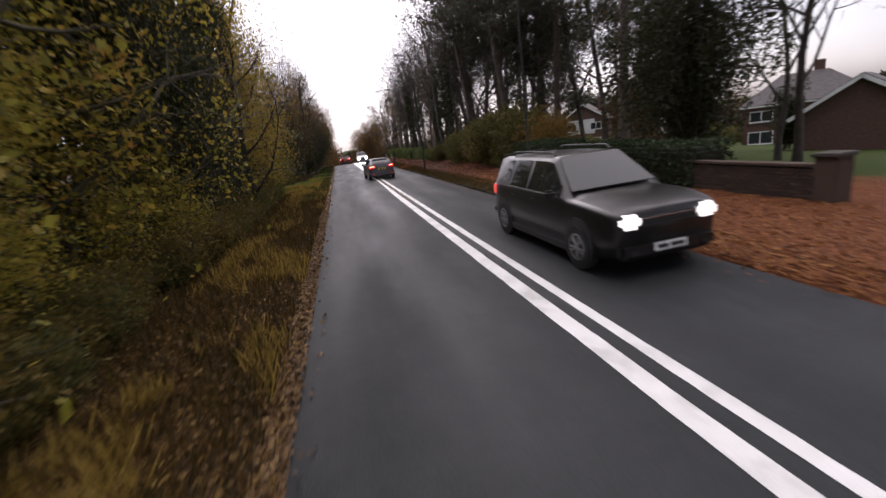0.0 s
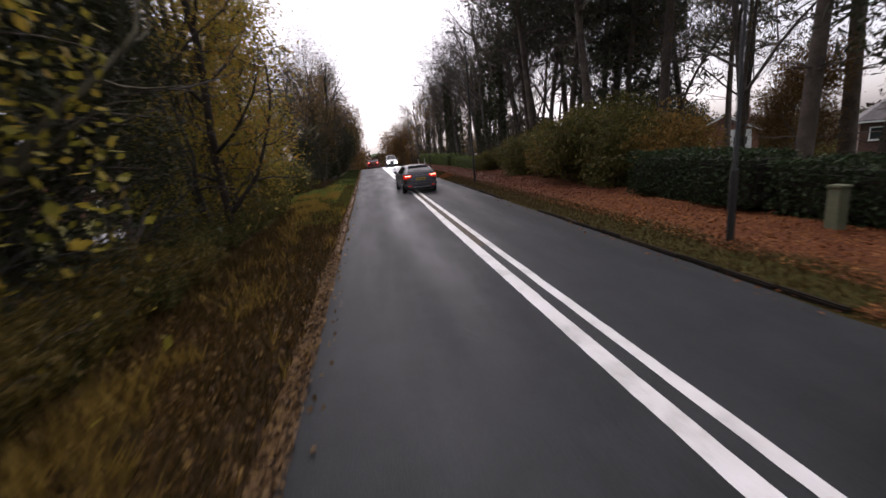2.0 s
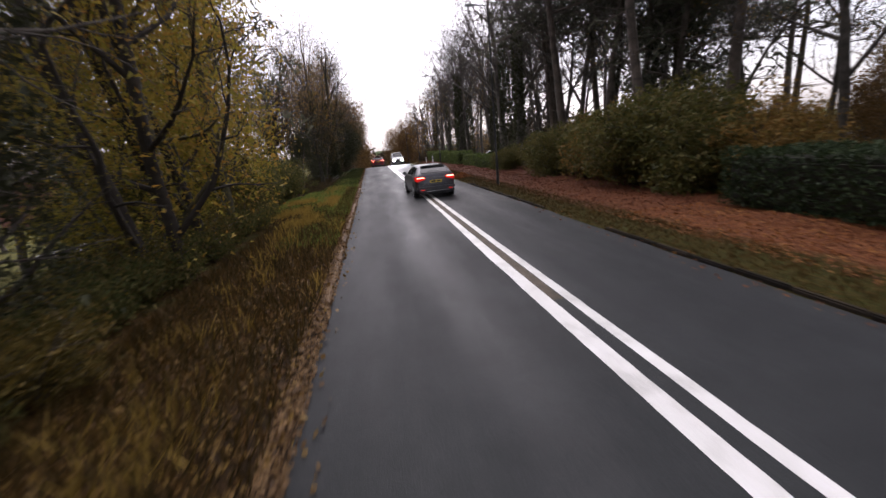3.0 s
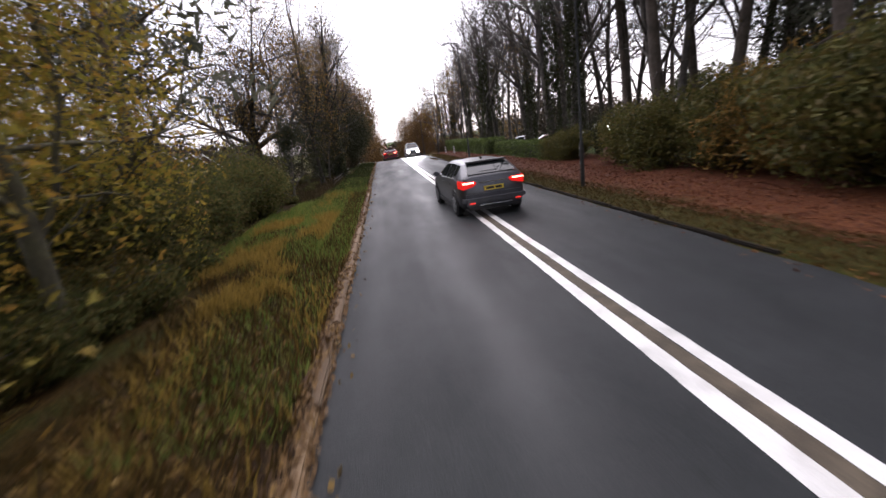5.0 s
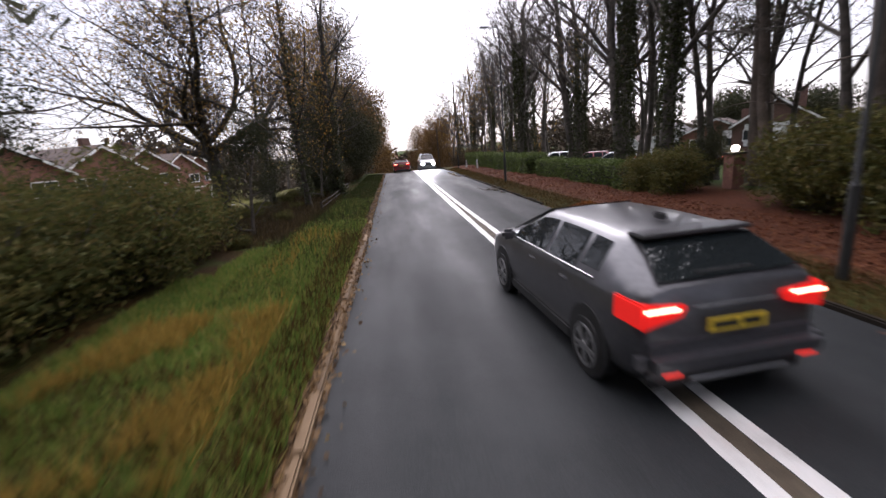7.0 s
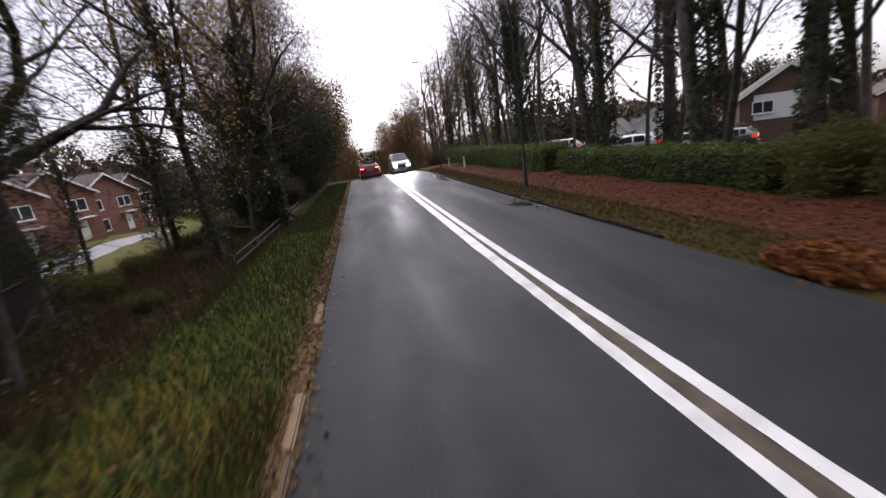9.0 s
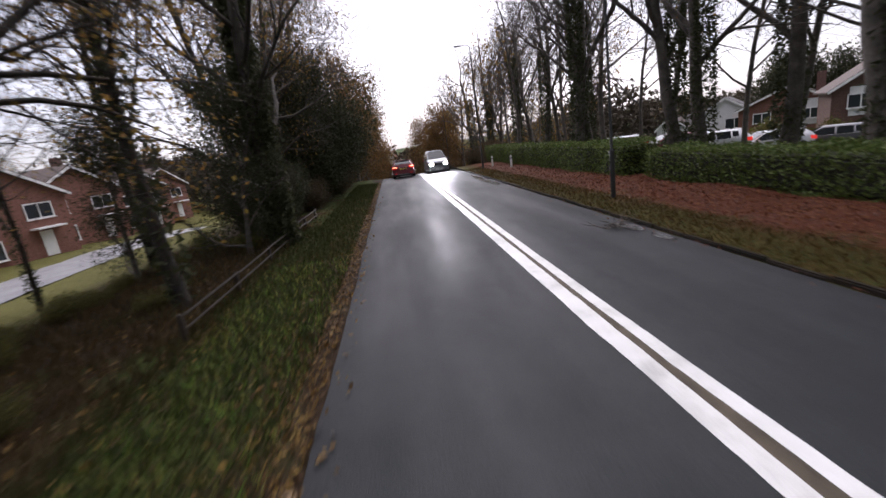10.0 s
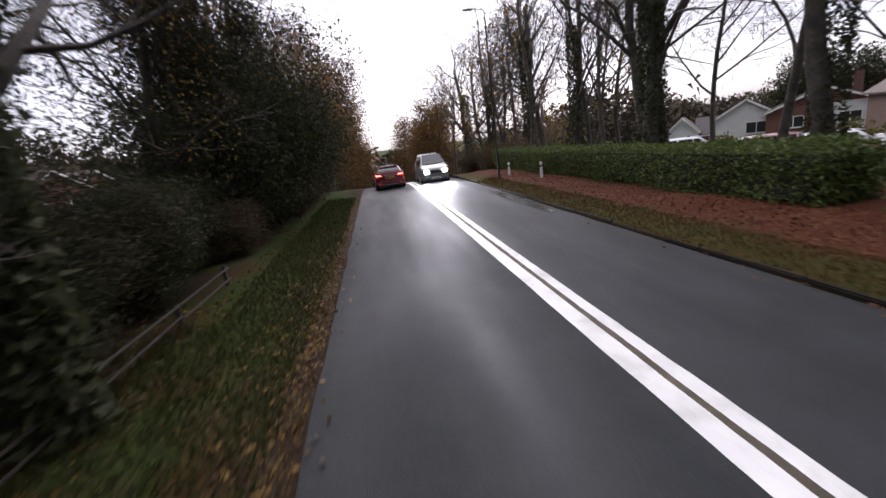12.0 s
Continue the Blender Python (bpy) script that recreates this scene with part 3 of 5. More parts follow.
def land(x, y):
    """Height of the land: level along the road, falling away on both sides."""
    if x < 0:
        s = min(max((-x - 7.0) / 16.0, 0), 1)
        z = -2.3 * s * s * (3 - 2 * s)
        z += 0.06 * min(max((-x - 3.4) / 0.8, 0), 1)
    else:
        s = min(max((x - 9.0) / 55.0, 0), 1)
        z = -5.2 * s
        z += 0.07 * min(max((x - 2.9) / 0.6, 0), 1)
    z += fall(y) * min(max((45 - abs(x)) / 25, 0), 1)
    off = min(max(abs(x + 0.2) - 3.6, 0) / 2.0, 1)
    return z + off * 0.10 * noise.noise((x * 0.45, y * 0.45, 3.0)) + off * 0.04 * noise.noise((x * 1.7, y * 1.7, 1.0)) - 0.10 * (1 - min(max(abs(x + 0.22) - 2.95, 0) / 0.2, 1))


def build_ground():
    xs = sorted(set([-3000, -1200, -500, -250, -140, -90, -65] + list(np.arange(-50, -14, 2.0)) + list(np.arange(-14, -3.6, 0.35)) + [-3.5, -3.4, -3.28, -3.2, -2.5, 0, 2.2, 2.75, 2.85, 3.0]
                    + list(np.arange(3.25, 9, 0.35)) + list(np.arange(9, 70, 3.0)) + [80, 110, 160, 260, 500, 1200, 3000]))
    ys = sorted(set([-2000, -600, -200, -100, -60, -40, -25] + list(np.arange(-15, 95, 0.4)) + list(np.arange(95, 300, 5.0)) + [340, 400, 500, 700, 1000, 1600, 3000]))
    v = np.array([(x, y, land(x, y)) for y in ys for x in xs])
    nx = len(xs)
    j, i = np.meshgrid(np.arange(len(ys) - 1), np.arange(nx - 1), indexing="ij")
    a = (j * nx + i).ravel()
    f = np.stack([a, a + 1, a + nx + 1, a + nx], 1)
    ob = new("ground", mesh_of("ground", v, f, M_GROUND, smooth=True))
    tagged(ob, "grass, fallen brown leaves and mud beside the road", "ground", kind="structure")


build_ground()


def ribbon(name, x0, x1, y0, y1, z, step, mat, wob0=0.0, wob1=0.0, seed=0.0, camber=True, thick=0.0):
    """A strip along the road with slightly uneven edges."""
    ys = np.append(np.arange(y0, y1, step), y1)
    cols = 2 if x1 - x0 < 1 else 13
    v = []
    for y in ys:
        a = x0 + wob0 * (noise.noise((y * 0.9, seed, 0)) + 0.6 * noise.noise((y * 4.0, seed, 2)))
        b = x1 + wob1 * (noise.noise((y * 0.9, seed, 7)) + 0.6 * noise.noise((y * 4.0, seed, 9)))
        for i in range(cols):
            x = a + (b - a) * i / (cols - 1)
            v.append((x, y, fall(y) + z - (0.012 * (x + 0.2) ** 2 * 0.25 if camber else 0)))
    k = len(ys)
    j, i = np.meshgrid(np.arange(k - 1), np.arange(cols - 1), indexing="ij")
    a = (j * cols + i).ravel()
    return mesh_of(name, np.array(v), np.stack([a, a + 1, a + cols + 1, a + cols], 1), mat)


road = new("road", ribbon("road", LEFT_EDGE, RIGHT_EDGE, -80, 900, 0.0, 0.5, M_ASPHALT, 0.06, 0.07, 1.0))
tagged(road, "damp dark grey asphalt road with worn wheel tracks", "road", kind="structure")
for x0, x1, x2, x3, s in ((-0.24, -0.09, -0.285, -0.05, 11.0), (0.09, 0.24, 0.03, 0.19, 23.0)):
    me = ribbon("road_line", x0, x1, -80, 600, 0.006, 0.08, M_LINE, 0.012, 0.012, s)
    for vert in me.vertices:
        k = min(max((vert.co.y - 38.7) / 5.5, 0), 1)
        left = vert.index % 2 == 0
        vert.co.x += ((x2 - x0) if left else (x3 - x1)) * k
        if left and x0 < 0:
            vert.co.x -= 0.07 * min(max((26 - vert.co.y) / 6, 0), 1)
    line = new("road_line", me)
    tagged(line, "solid white painted centre line, slightly worn", "road marking", group="double white lines", kind="structure")

mud = new("road_dirt", ribbon("road_dirt", -0.085, 0.085, 17, 70, 0.004, 0.3, M_MUD, 0.02, 0.02, 31.0))
tagged(mud, "brown dirt worn in between the painted lines", "dirt", kind="structure")


def kerbs(y0, y1, x, width, height, mat, seed):
    """A row of kerb stones, each a little out of line."""
    rng = random.Random(seed)
    bar = thing("kerb", "low worn kerb stones half buried in mud and leaves", "kerb", group="road kerbs", kind="structure")
    shapes = [box_mesh("kerb_stone", (width, 0.9, height + 0.2), (0, 0, (height - 0.2) / 2), mat, 0.02) for _ in range(2)]
    y = y0
    while y < y1:
        part("kerb_stone", shapes[rng.randrange(2)], bar, m=pose(x + rng.uniform(-0.015, 0.015), y + 0.46, rng.uniform(-0.02, 0.01), 0, 0, rng.uniform(-0.6, 0.6)))
        y += 0.92


kerbs(18.3, 41.4, LEFT_EDGE - 0.09, 0.12, 0.015, M_KERB, 3)
for y0, y1 in ((11.6, 20.0), (24.5, 35.3), (42.1, 81.5)):
    kerbs(y0, y1, RIGHT_EDGE + 0.09, 0.09, 0.035, M_KERB_DARK, int(y0))


# ---- lamp columns ----
def lamp_column(x, y):
    ob = thing("street_lamp", "tall dark steel street lamp column with a short arm", "street lamp", group="lamps along the verge", m=pose(x, y, land(x, y)))
    t = Tubes()
    t.add([(0, 0, -0.2), (0, 0, 1.3)], [0.068, 0.068], 10)
    part("base", t.mesh("base", M_STEEL), ob)
    t = Tubes()
    t.add([(0, 0, 1.3), (0, 0, 1.36), (0, 0, 4.5), (0, 0, 7.9)], [0.066, 0.04, 0.036, 0.03], 8)
    part("pole", t.mesh("pole", M_STEEL), ob)
    t = Tubes()
    t.add([(0, 0, 7.85), (-0.05, 0, 8.0), (-0.25, 0, 8.04), (-0.6, 0, 8.05)], [0.03, 0.03, 0.028, 0.025], 6)
    part("arm", t.mesh("arm", M_STEEL), ob)
    bm = box_bm((0.5, 0.16, 0.1), (-0.8, 0, 8.05), 0.03)
    part("lantern", bm_mesh("lantern", bm, M_GALV), ob)


for x, y in ((4.1, 14.6), (3.65, 32.2), (3.85, 51.1), (3.95, 69.4), (4.0, 87.8), (4.0, 106.2)):
    lamp_column(x, y)



# ---- trees ----
def plant(ob, spots, group=""):
    """Copies of a tree at (x, y, turn, scale); the first keeps the original."""
    for i, (x, y, turn, s) in enumerate(spots):
        m = pose(x, y, land(x, y) - 0.05, 0, 0, turn) @ Matrix.Scale(s, 4)
        if i == 0:
            ob.matrix_basis = m
            if group:
                tagged(ob, group=group)
        else:
            copy_thing(ob, m)


rnd = random.Random(5)


def scatter(y0, y1, step, x0, x1, s0, s1, jitter=1.0):
    out, y = [], y0
    while y < y1:
        out.append((rnd.uniform(x0, x1), y + rnd.uniform(-jitter, jitter) * 0.7, rnd.uniform(0, 360), rnd.uniform(s0, s1)))
        y += step
    return out


def clear_view(spots):
    """Leaves the open strip of garden between the drive and the first house free of trees."""
    return [q for q in spots if q[0] < 9 or not 0.57 * (q[0] + 2.3) < q[1] < 1.5 + 0.92 * (q[0] + 2.3)]


# pines and bare trees behind the hedges
plant(pine(1, 19, 0.22), clear_view(scatter(19.7, 46.2, 7.6, 9, 13.5, 0.85, 1.1) + scatter(24.0, 54.4, 16, 17, 30, 0.9, 1.2, 3)), "trees behind the hedge")
plant(pine(2, 16, 0.18, 0.24), clear_view(scatter(21.1, 44.8, 12, 12, 18, 0.85, 1.05)), "trees behind the hedge")
plant(pine(3, 20, 0.24, 0.45), clear_view([(10.2, 34.6, 40, 0.9), (13.0, 38.8, 160, 1.0), (11.2, 41.6, 250, 0.95), (16.5, 40.5, 10, 1.0), (15.0, 35.0, 300, 0.9)] + scatter(28.5, 43.5, 7.5, 9, 12, 0.9, 1.1) + scatter(23.1, 51.0, 13.59, 20, 38, 0.8, 1.1, 3)), "trees behind the hedge")
bare_a = tree("tall bare autumn tree, its trunk wrapped in ivy", "tree", 21, 17, 0.3, SPEC_BARE, ivy=3600, name="bare_tree", twigs=2600)
plant(bare_a, [(8.5, 63.5, 0, 1.05), (11.4, 59.3, 120, 1.0), (13, 55.0, 200, 1.0), (10.7, 56.5, 45, 0.9), (9.5, 48.6, 80, 1.0), (9.2, 44.5, 10, 1.0)] + scatter(66.6, 101.9, 7.2, 8, 11, 0.8, 1.0), "bare trees behind the hedge")
bare_b = tree("tall bare autumn tree with fine grey twigs", "tree", 22, 16, 0.18, SPEC_BARE, name="bare_tree", twigs=1700)
garden_tree = tree("open bare garden tree with a few fine branches", "tree", 25, 14, 0.15, dict(SPEC_BARE, levels=3), name="bare_tree", twigs=700, bark=M_BARK_DARK)
plant(garden_tree, [(12.4, 11.7, 0, 0.9), (15.5, 14.9, 120, 0.9)], "bare trees behind the hedge")
plant(bare_b, clear_view(scatter(18.3, 44.8, 6.2, 9.5, 18, 0.8, 1.1)) + [(11.6, 36.0, 160, 1.0), (13.0, 32.8, 250, 0.9), (10.2, 38.2, 20, 0.9), (11.0, 49.4, 110, 0.95), (12.6, 46.0, 300, 1.0)] + scatter(46.2, 62.5, 5.2, 10, 15, 0.9, 1.2) + scatter(63.2, 87.0, 5.4, 9.0, 13, 0.9, 1.15) + scatter(88.3, 114.2, 5.8, 8.5, 11.5, 0.9, 1.15), "bare trees behind the hedge")
bare_c = tree("slender leafless tree with brown twigs", "tree", 23, 13, 0.13, SPEC_BARE, M_BROWNLEAF, 1500, 0.06, name="bare_tree", slim=True, twigs=2600)
plant(bare_c, scatter(27.2, 68.0, 8.0, 12, 19, 0.8, 1.1) + scatter(70.7, 84.9, 6.0, 9, 14, 0.9, 1.2) + scatter(61.5, 87.0, 3.74, -9.5, -7.5, 0.95, 1.3) + scatter(23.0, 29.5, 3.06, -12, -9, 0.6, 0.85), "bare trees behind the hedge")
autumn = tree("bushy orange-brown autumn tree", "tree", 24, 11, 0.15, SPEC_SHRUBTREE, M_ORANGE, 14000, 0.1, clump=0.6, name="autumn_tree", slim=True)
plant(autumn, [(-8, 82.9, 0, 1.1), (-6.5, 91.1, 60, 1.1), (-6, 101.9, 100, 1.1), (-7, 112.1, 10, 1.2), (14, 22.4, 0, 0.45), (19, 27.2, 50, 0.5), (5.6, 101.9, 140, 0.95), (5.4, 109.4, 20, 1.05), (5.2, 118.2, 200, 1.15), (-5.4, 119.6, 260, 1.2)], "autumn trees beyond the crest")

# the leafy wall along the near bank
olive_a = tree("dense autumn tree with olive and yellow leaves", "tree", 31, 11, 0.16, SPEC_WALLTREE, M_OLIVE, 15000, 0.062, clump=0.6, bark=M_BARK_MOSSY, name="autumn_tree", reach=2.2)
plant(olive_a, scatter(1.4, 11.6, 2.45, -8.8, -7.4, 1.1, 1.35) + scatter(0.5, 13.0, 2.8, -12.0, -10.2, 1.1, 1.35) + [(-8.4, 26.8, 200, 1.0)], "leafy trees on the bank")
olive_b = tree("dense autumn tree with olive and yellow leaves", "tree", 32, 8, 0.1, SPEC_WALLTREE, M_OLIVE, 11000, 0.055, clump=0.5, bark=M_BARK_MOSSY, name="autumn_tree", reach=2.7)
plant(olive_b, scatter(2.7, 13.4, 2.2, -7.2, -6.3, 0.6, 0.85) + scatter(20.4, 28.5, 3.74, -7.6, -6.9, 0.65, 0.9), "leafy trees on the bank")
gold = tree("golden autumn tree with orange and yellow leaves", "tree", 34, 9, 0.12, SPEC_WALLTREE, M_GOLD, 8500, 0.055, clump=0.5, bark=M_BARK_MOSSY, name="autumn_tree", reach=2.7, slim=True)
plant(gold, [(-7.0, 22.0, 20, 1.1), (-6.6, 24.8, 140, 0.95), (-7.6, 28.0, 260, 0.8), (-8.6, 8.2, 60, 1.2)], "leafy trees on the bank")
yew = tree("tall dark evergreen tree", "tree", 33, 13, 0.2, SPEC_SHRUBTREE, M_YEW, 24000, 0.085, clump=0.6, name="evergreen_tree", slim=True, reach=3.2)
plant(yew, scatter(9.8, 14.8, 1.2, -8.2, -7.2, 0.8, 1.0) + [(-7.4, 15.9, 50, 0.75), (-6.9, 16.6, 170, 0.55), (-8.3, 17.2, 280, 0.7)] + scatter(4.1, 14.9, 5.44, -15, -12, 0.9, 1.2) + [(-6.4, 51.3, 80, 0.45), (-6.7, 53.4, 200, 0.55), (-8.9, 50.5, 20, 0.4), (-7.2, 60.8, 0, 0.7), (-7.2, 62.5, 50, 0.7), (-6.9, 41.0, 130, 0.36), (-14.6, 39.6, 70, 1.05), (-17.0, 36.5, 210, 1.1), (14.6, 34.6, 160, 0.95), (17.4, 38.2, 20, 1.1)], "dark evergreens")
thin = tree("thin dark-stemmed tree with scattered brown-gold leaves", "tree", 35, 11, 0.12, SPEC_WALLTREE, M_GOLD, 3600, 0.055, clump=0.45, bark=M_BARK_DARK, name="autumn_tree", reach=2.4, slim=True)
plant(thin, scatter(20.2, 23.6, 1.0, -7.4, -6.3, 0.85, 1.15), "leafy trees on the bank")
low = bush(41, (2.6, 2.6, 1.8), M_SHRUB_DARK, 5200, 0.07, "tangled low shrub with brown and green leaves")
plant(low, scatter(2.0, 17.7, 1.63, -6.6, -6.0, 0.55, 0.8) + scatter(17.7, 29.2, 1.02, -7.0, -6.4, 0.6, 0.85) + scatter(2.0, 17.0, 2.04, -9.6, -8.2, 1.0, 1.4) + scatter(18.3, 28.5, 2.72, -9.0, -8.0, 0.6, 0.8) + scatter(38.6, 46.0, 1.2, -10.6, -9.0, 0.5, 0.8) + scatter(38.7, 53.0, 0.82, -9.5, -6.4, 0.3, 0.5), "shrubs on the bank")
bank_shrub = bush(50, (2.8, 2.8, 1.9), M_SHRUB_DARK, 17000, 0.04, "dense dark green and brown shrub on the bank")
plant(bank_shrub, scatter(27.2, 38.4, 1.1, -8.5, -7.7, 0.98, 1.15) + scatter(38.8, 41.5, 1.2, -8.8, -8.2, 0.6, 0.75) + scatter(28.0, 38.0, 2.0, -12.0, -10.4, 1.2, 1.5), "shrubs on the bank")
gold_low = bush(49, (2.6, 2.6, 2.2), M_SHRUB_WARM, 6500, 0.055, "tangled shrub with olive and golden leaves")
plant(gold_low, scatter(2.9, 17.3, 1.36, -6.5, -5.9, 0.6, 0.95) + [(-6.9, 19.7, 40, 0.8), (-6.8, 23.1, 140, 0.85), (-6.9, 26.2, 240, 0.8)], "shrubs on the bank")
plant(pine(4, 14, 0.16, 0.3, label="dark pine leaning over the bank"), [(-8.6, 31.6, 0, 0.9), (-11, 27.2, 90, 1.0)], "trees behind the hedge")

big_oak = tree("massive old oak with heavy forked limbs and a few brown leaves", "tree", 143, 14, 0.42, SPEC_BIG_OAK, M_BROWNLEAF, 28000, 0.05, bark=M_BARK_DARK, name="oak_tree", twigs=12000, reach=5.5)
plant(big_oak, [(-9.1, 44.4, 265, 0.95)], "oaks on the bank")
slim = tree("slender dark trunk with bare branches", "tree", 52, 13, 0.13, SPEC_BARE, M_BROWNLEAF, 1500, 0.05, bark=M_BARK_DARK, ivy=700, name="bare_tree", twigs=500)
plant(slim, [(-6.3, 47.2, 0, 1.0), (-9, 51.6, 30, 0.9), (-11.4, 50.6, 200, 0.55)], "trunks on the bank")
ivy_tree = tree("tree trunk thickly wrapped in dark ivy", "tree", 53, 12, 0.22, SPEC_BARE, M_IVY, 2500, 0.07, ivy=8500, bark=M_BARK_DARK, name="ivy_tree", reach=1.6)
plant(ivy_tree, [(-5.6, 51.8, 0, 1.0)], "trunks on the bank")
russet = tree("autumn tree with thinning olive and russet leaves", "tree", 58, 13, 0.17, SPEC_BARE, M_BROWNLEAF, 7000, 0.05, bark=M_BARK_DARK, name="autumn_tree", twigs=1600, reach=3.4)
plant(russet, [(-7.4, 55.4, 10, 0.9), (-7.6, 59.4, 150, 0.95)], "leafy trees on the bank")
dark_bush = bush(42, (4, 4, 5), M_YEW, 26000, 0.06, "large dark evergreen bush", stems=20)
plant(dark_bush, [(-7.0, 61.6, 300, 1.05), (-7.2, 65.0, 90, 1.25), (-6.5, 64.9, 200, 1.05), (-6.6, 68.6, 20, 1.0), (-6.4, 72.7, 70, 1.1), (-6.5, 77.5, 20, 1.0)] + scatter(54.2, 59.0, 0.8, -7.6, -6.6, 0.34, 0.46), "dark bushes on the bank")
brown_bush = bush(44, (3.4, 3.4, 3.6), M_BROWNDARK, 22000, 0.058, "brown twiggy bush with few leaves", stems=26)
plant(brown_bush, [(-7.0, 55.2, 10, 0.55), (-7.8, 63.0, 250, 1.6), (-5.9, 66.9, 30, 0.8), (-5.9, 70.7, 30, 0.9), (-6.2, 59.5, 130, 0.75), (7.5, 80.2, 0, 1.0), (8, 84.3, 50, 1.2), (7, 89.0, 90, 1.1)], "brown bushes")
cypress = bush(45, (2.6, 2.6, 9.5), M_YEW, 30000, 0.085, "tall broad dark conifer beside the drive", name="conifer_tree", stems=26, category="tree")
plant(cypress, [(9.6, 13.3, 0, 0.85), (9.5, 42.5, 60, 0.3)], "dark evergreens")
column = bush(46, (1.3, 1.3, 4.6), M_YEW, 5000, 0.09, "narrow clipped column of conifer", name="conifer_tree", stems=10, category="tree")
plant(column, [(28, 24.8, 0, 1.0)], "dark evergreens")
far_wood = tree("distant bare wood tree", "tree", 61, 14, 0.2, dict(SPEC_BARE, levels=2, kids=(11, 7)), M_BROWNLEAF, 700, 0.16, clump=0.8, name="distant_tree", slim=True, twigs=1200)
plant(far_wood, scatter(80.2, 163.1, 4.76, 9.5, 20, 0.9, 1.2, 2) + scatter(81.5, 163.1, 4.76, -16, -6, 0.9, 1.2, 2) + scatter(27.2, 176.7, 12.23, 70, 95, 0.7, 0.95, 3) + scatter(61.2, 176.7, 8.83, -75, -52, 0.7, 1.0, 3) + scatter(20.4, 61.2, 8.15, -40, -26, 0.6, 0.9, 3), "distant woods")


def wood_belt(x0, y0, x1, y1, height, count, seed):
    """A far belt of woodland, too distant to tell the trees apart."""
    rng = np.random.default_rng(seed)
    k = rng.uniform(0, 1, count)
    x, y = x0 + (x1 - x0) * k + rng.normal(size=count) * 4, y0 + (y1 - y0) * k + rng.normal(size=count) * 4
    top = np.array([height * (0.75 + 0.5 * noise.noise((a * 0.06, b * 0.06, seed)) + 0.25 * noise.noise((a * 0.25, b * 0.25, seed))) for a, b in zip(x, y)])
    z = np.array([land(a, b) for a, b in zip(x, y)]) + top * rng.uniform(0, 1, count) ** 0.8
    v, f = cards(rng, np.stack([x, y, z], 1), 0.7, slim=True)
    tagged(new("woodland", mesh_of("woodland", v, f, M_FARWOOD)), "distant brown leafless woodland", "woodland", kind="stuff")


wood_belt(-150, 159.7, 150, 169.9, 12, 30000, 3)
wood_belt(-60, 129.1, 60, 133.2, 13, 14000, 6)
wood_belt(88, 6.8, 95, 169.9, 9, 22000, 4)
wood_belt(-95, 20.4, -85, 163.1, 9, 22000, 5)


# ---- hedges ----
def hedge(y0, y1, x0, x1, height, leaves, label, seed, density=420, leaf=0.055):
    rng = np.random.default_rng(seed)
    ln, wd = y1 - y0, x1 - x0
    ob = thing("hedge", label, "hedge", group="hedges along the verge", m=pose((x0 + x1) / 2, (y0 + y1) / 2, land((x0 + x1) / 2, (y0 + y1) / 2)))
    n = int(density * (ln * (2 * height + wd) + 2 * wd * height))
    y = rng.uniform(-ln / 2, ln / 2, n)
    s = rng.uniform(0, 2 * height + wd, n)
    side = np.where(s < height, -1, np.where(s < 2 * height, 1, 0))
    x = np.where(side == 0, (s - 2 * height) - wd / 2, side * wd / 2)
    z = np.where(side == -1, s, np.where(side == 1, s - height, height))
    m = max(int(n * 0.06), 40)
    y[:m] = np.where(rng.uniform(size=m) < 0.5, -ln / 2, ln / 2)
    x[:m] = rng.uniform(-wd / 2, wd / 2, m)
    z[:m] = rng.uniform(0, height, m)
    wob = np.array([noise.noise((a * 0.8, b * 0.8 + seed, c * 0.8)) for a, b, c in zip(x, y, z)])
    sc = 1 + 0.18 * wob
    at = np.stack([x * sc, y, z * (1 + 0.13 * wob)], 1) + rng.normal(size=(n, 3)) * 0.05
    at[:, 2] = np.maximum(at[:, 2], 0.03)
    v, f = cards(rng, at, leaf)
    part("foliage", mesh_of("foliage", v, f, leaves), ob)
    # added solid box; its near-black colour paints the shade behind the leaves
    part("core", box_mesh("core", (wd * 0.8, ln * 0.99, height * 0.88), (0, 0, height * 0.44), M_CORE, 0.1), ob, "near-black filler box, the hedge's inner shade in its colour")


hedge(9.9, 16.3, 6.6, 7.9, 1.15, M_HEDGE_DARK, "clipped dark green garden hedge", 1)
hedge(16.6, 21.4, 6.4, 7.8, 1.3, M_HEDGE_DARK, "tall clipped dark green hedge beside a drive", 2)
hedge(43.5, 54.0, 6.6, 8.2, 0.95, M_LAUREL, "low clipped green laurel hedge", 3)
hedge(55.0, 78.1, 6.2, 7.8, 1.2, M_LAUREL, "long clipped green laurel hedge", 4)
shrub_r = bush(43, (3.0, 3.0, 2.3), M_SHRUB, 14000, 0.055, "loose green and brown garden shrub")
plant(bush(47, (3.0, 3.0, 2.3), M_SHRUB, 1300, 0.15, "distant bushy green garden shrub", stems=8), scatter(59.8, 129.1, 4.08, 26, 40, 0.8, 1.2) + scatter(47.6, 129.1, 3.40, 56, 66, 1.3, 2.2), "distant garden bushes")
plant(bush(48, (3.0, 3.0, 2.3), M_BROWNLEAF, 11000, 0.055, "loose russet-brown garden shrub"), [(8.5, 29.6, 140, 1.3), (8.6, 22.1, 200, 0.9)], "garden shrubs")
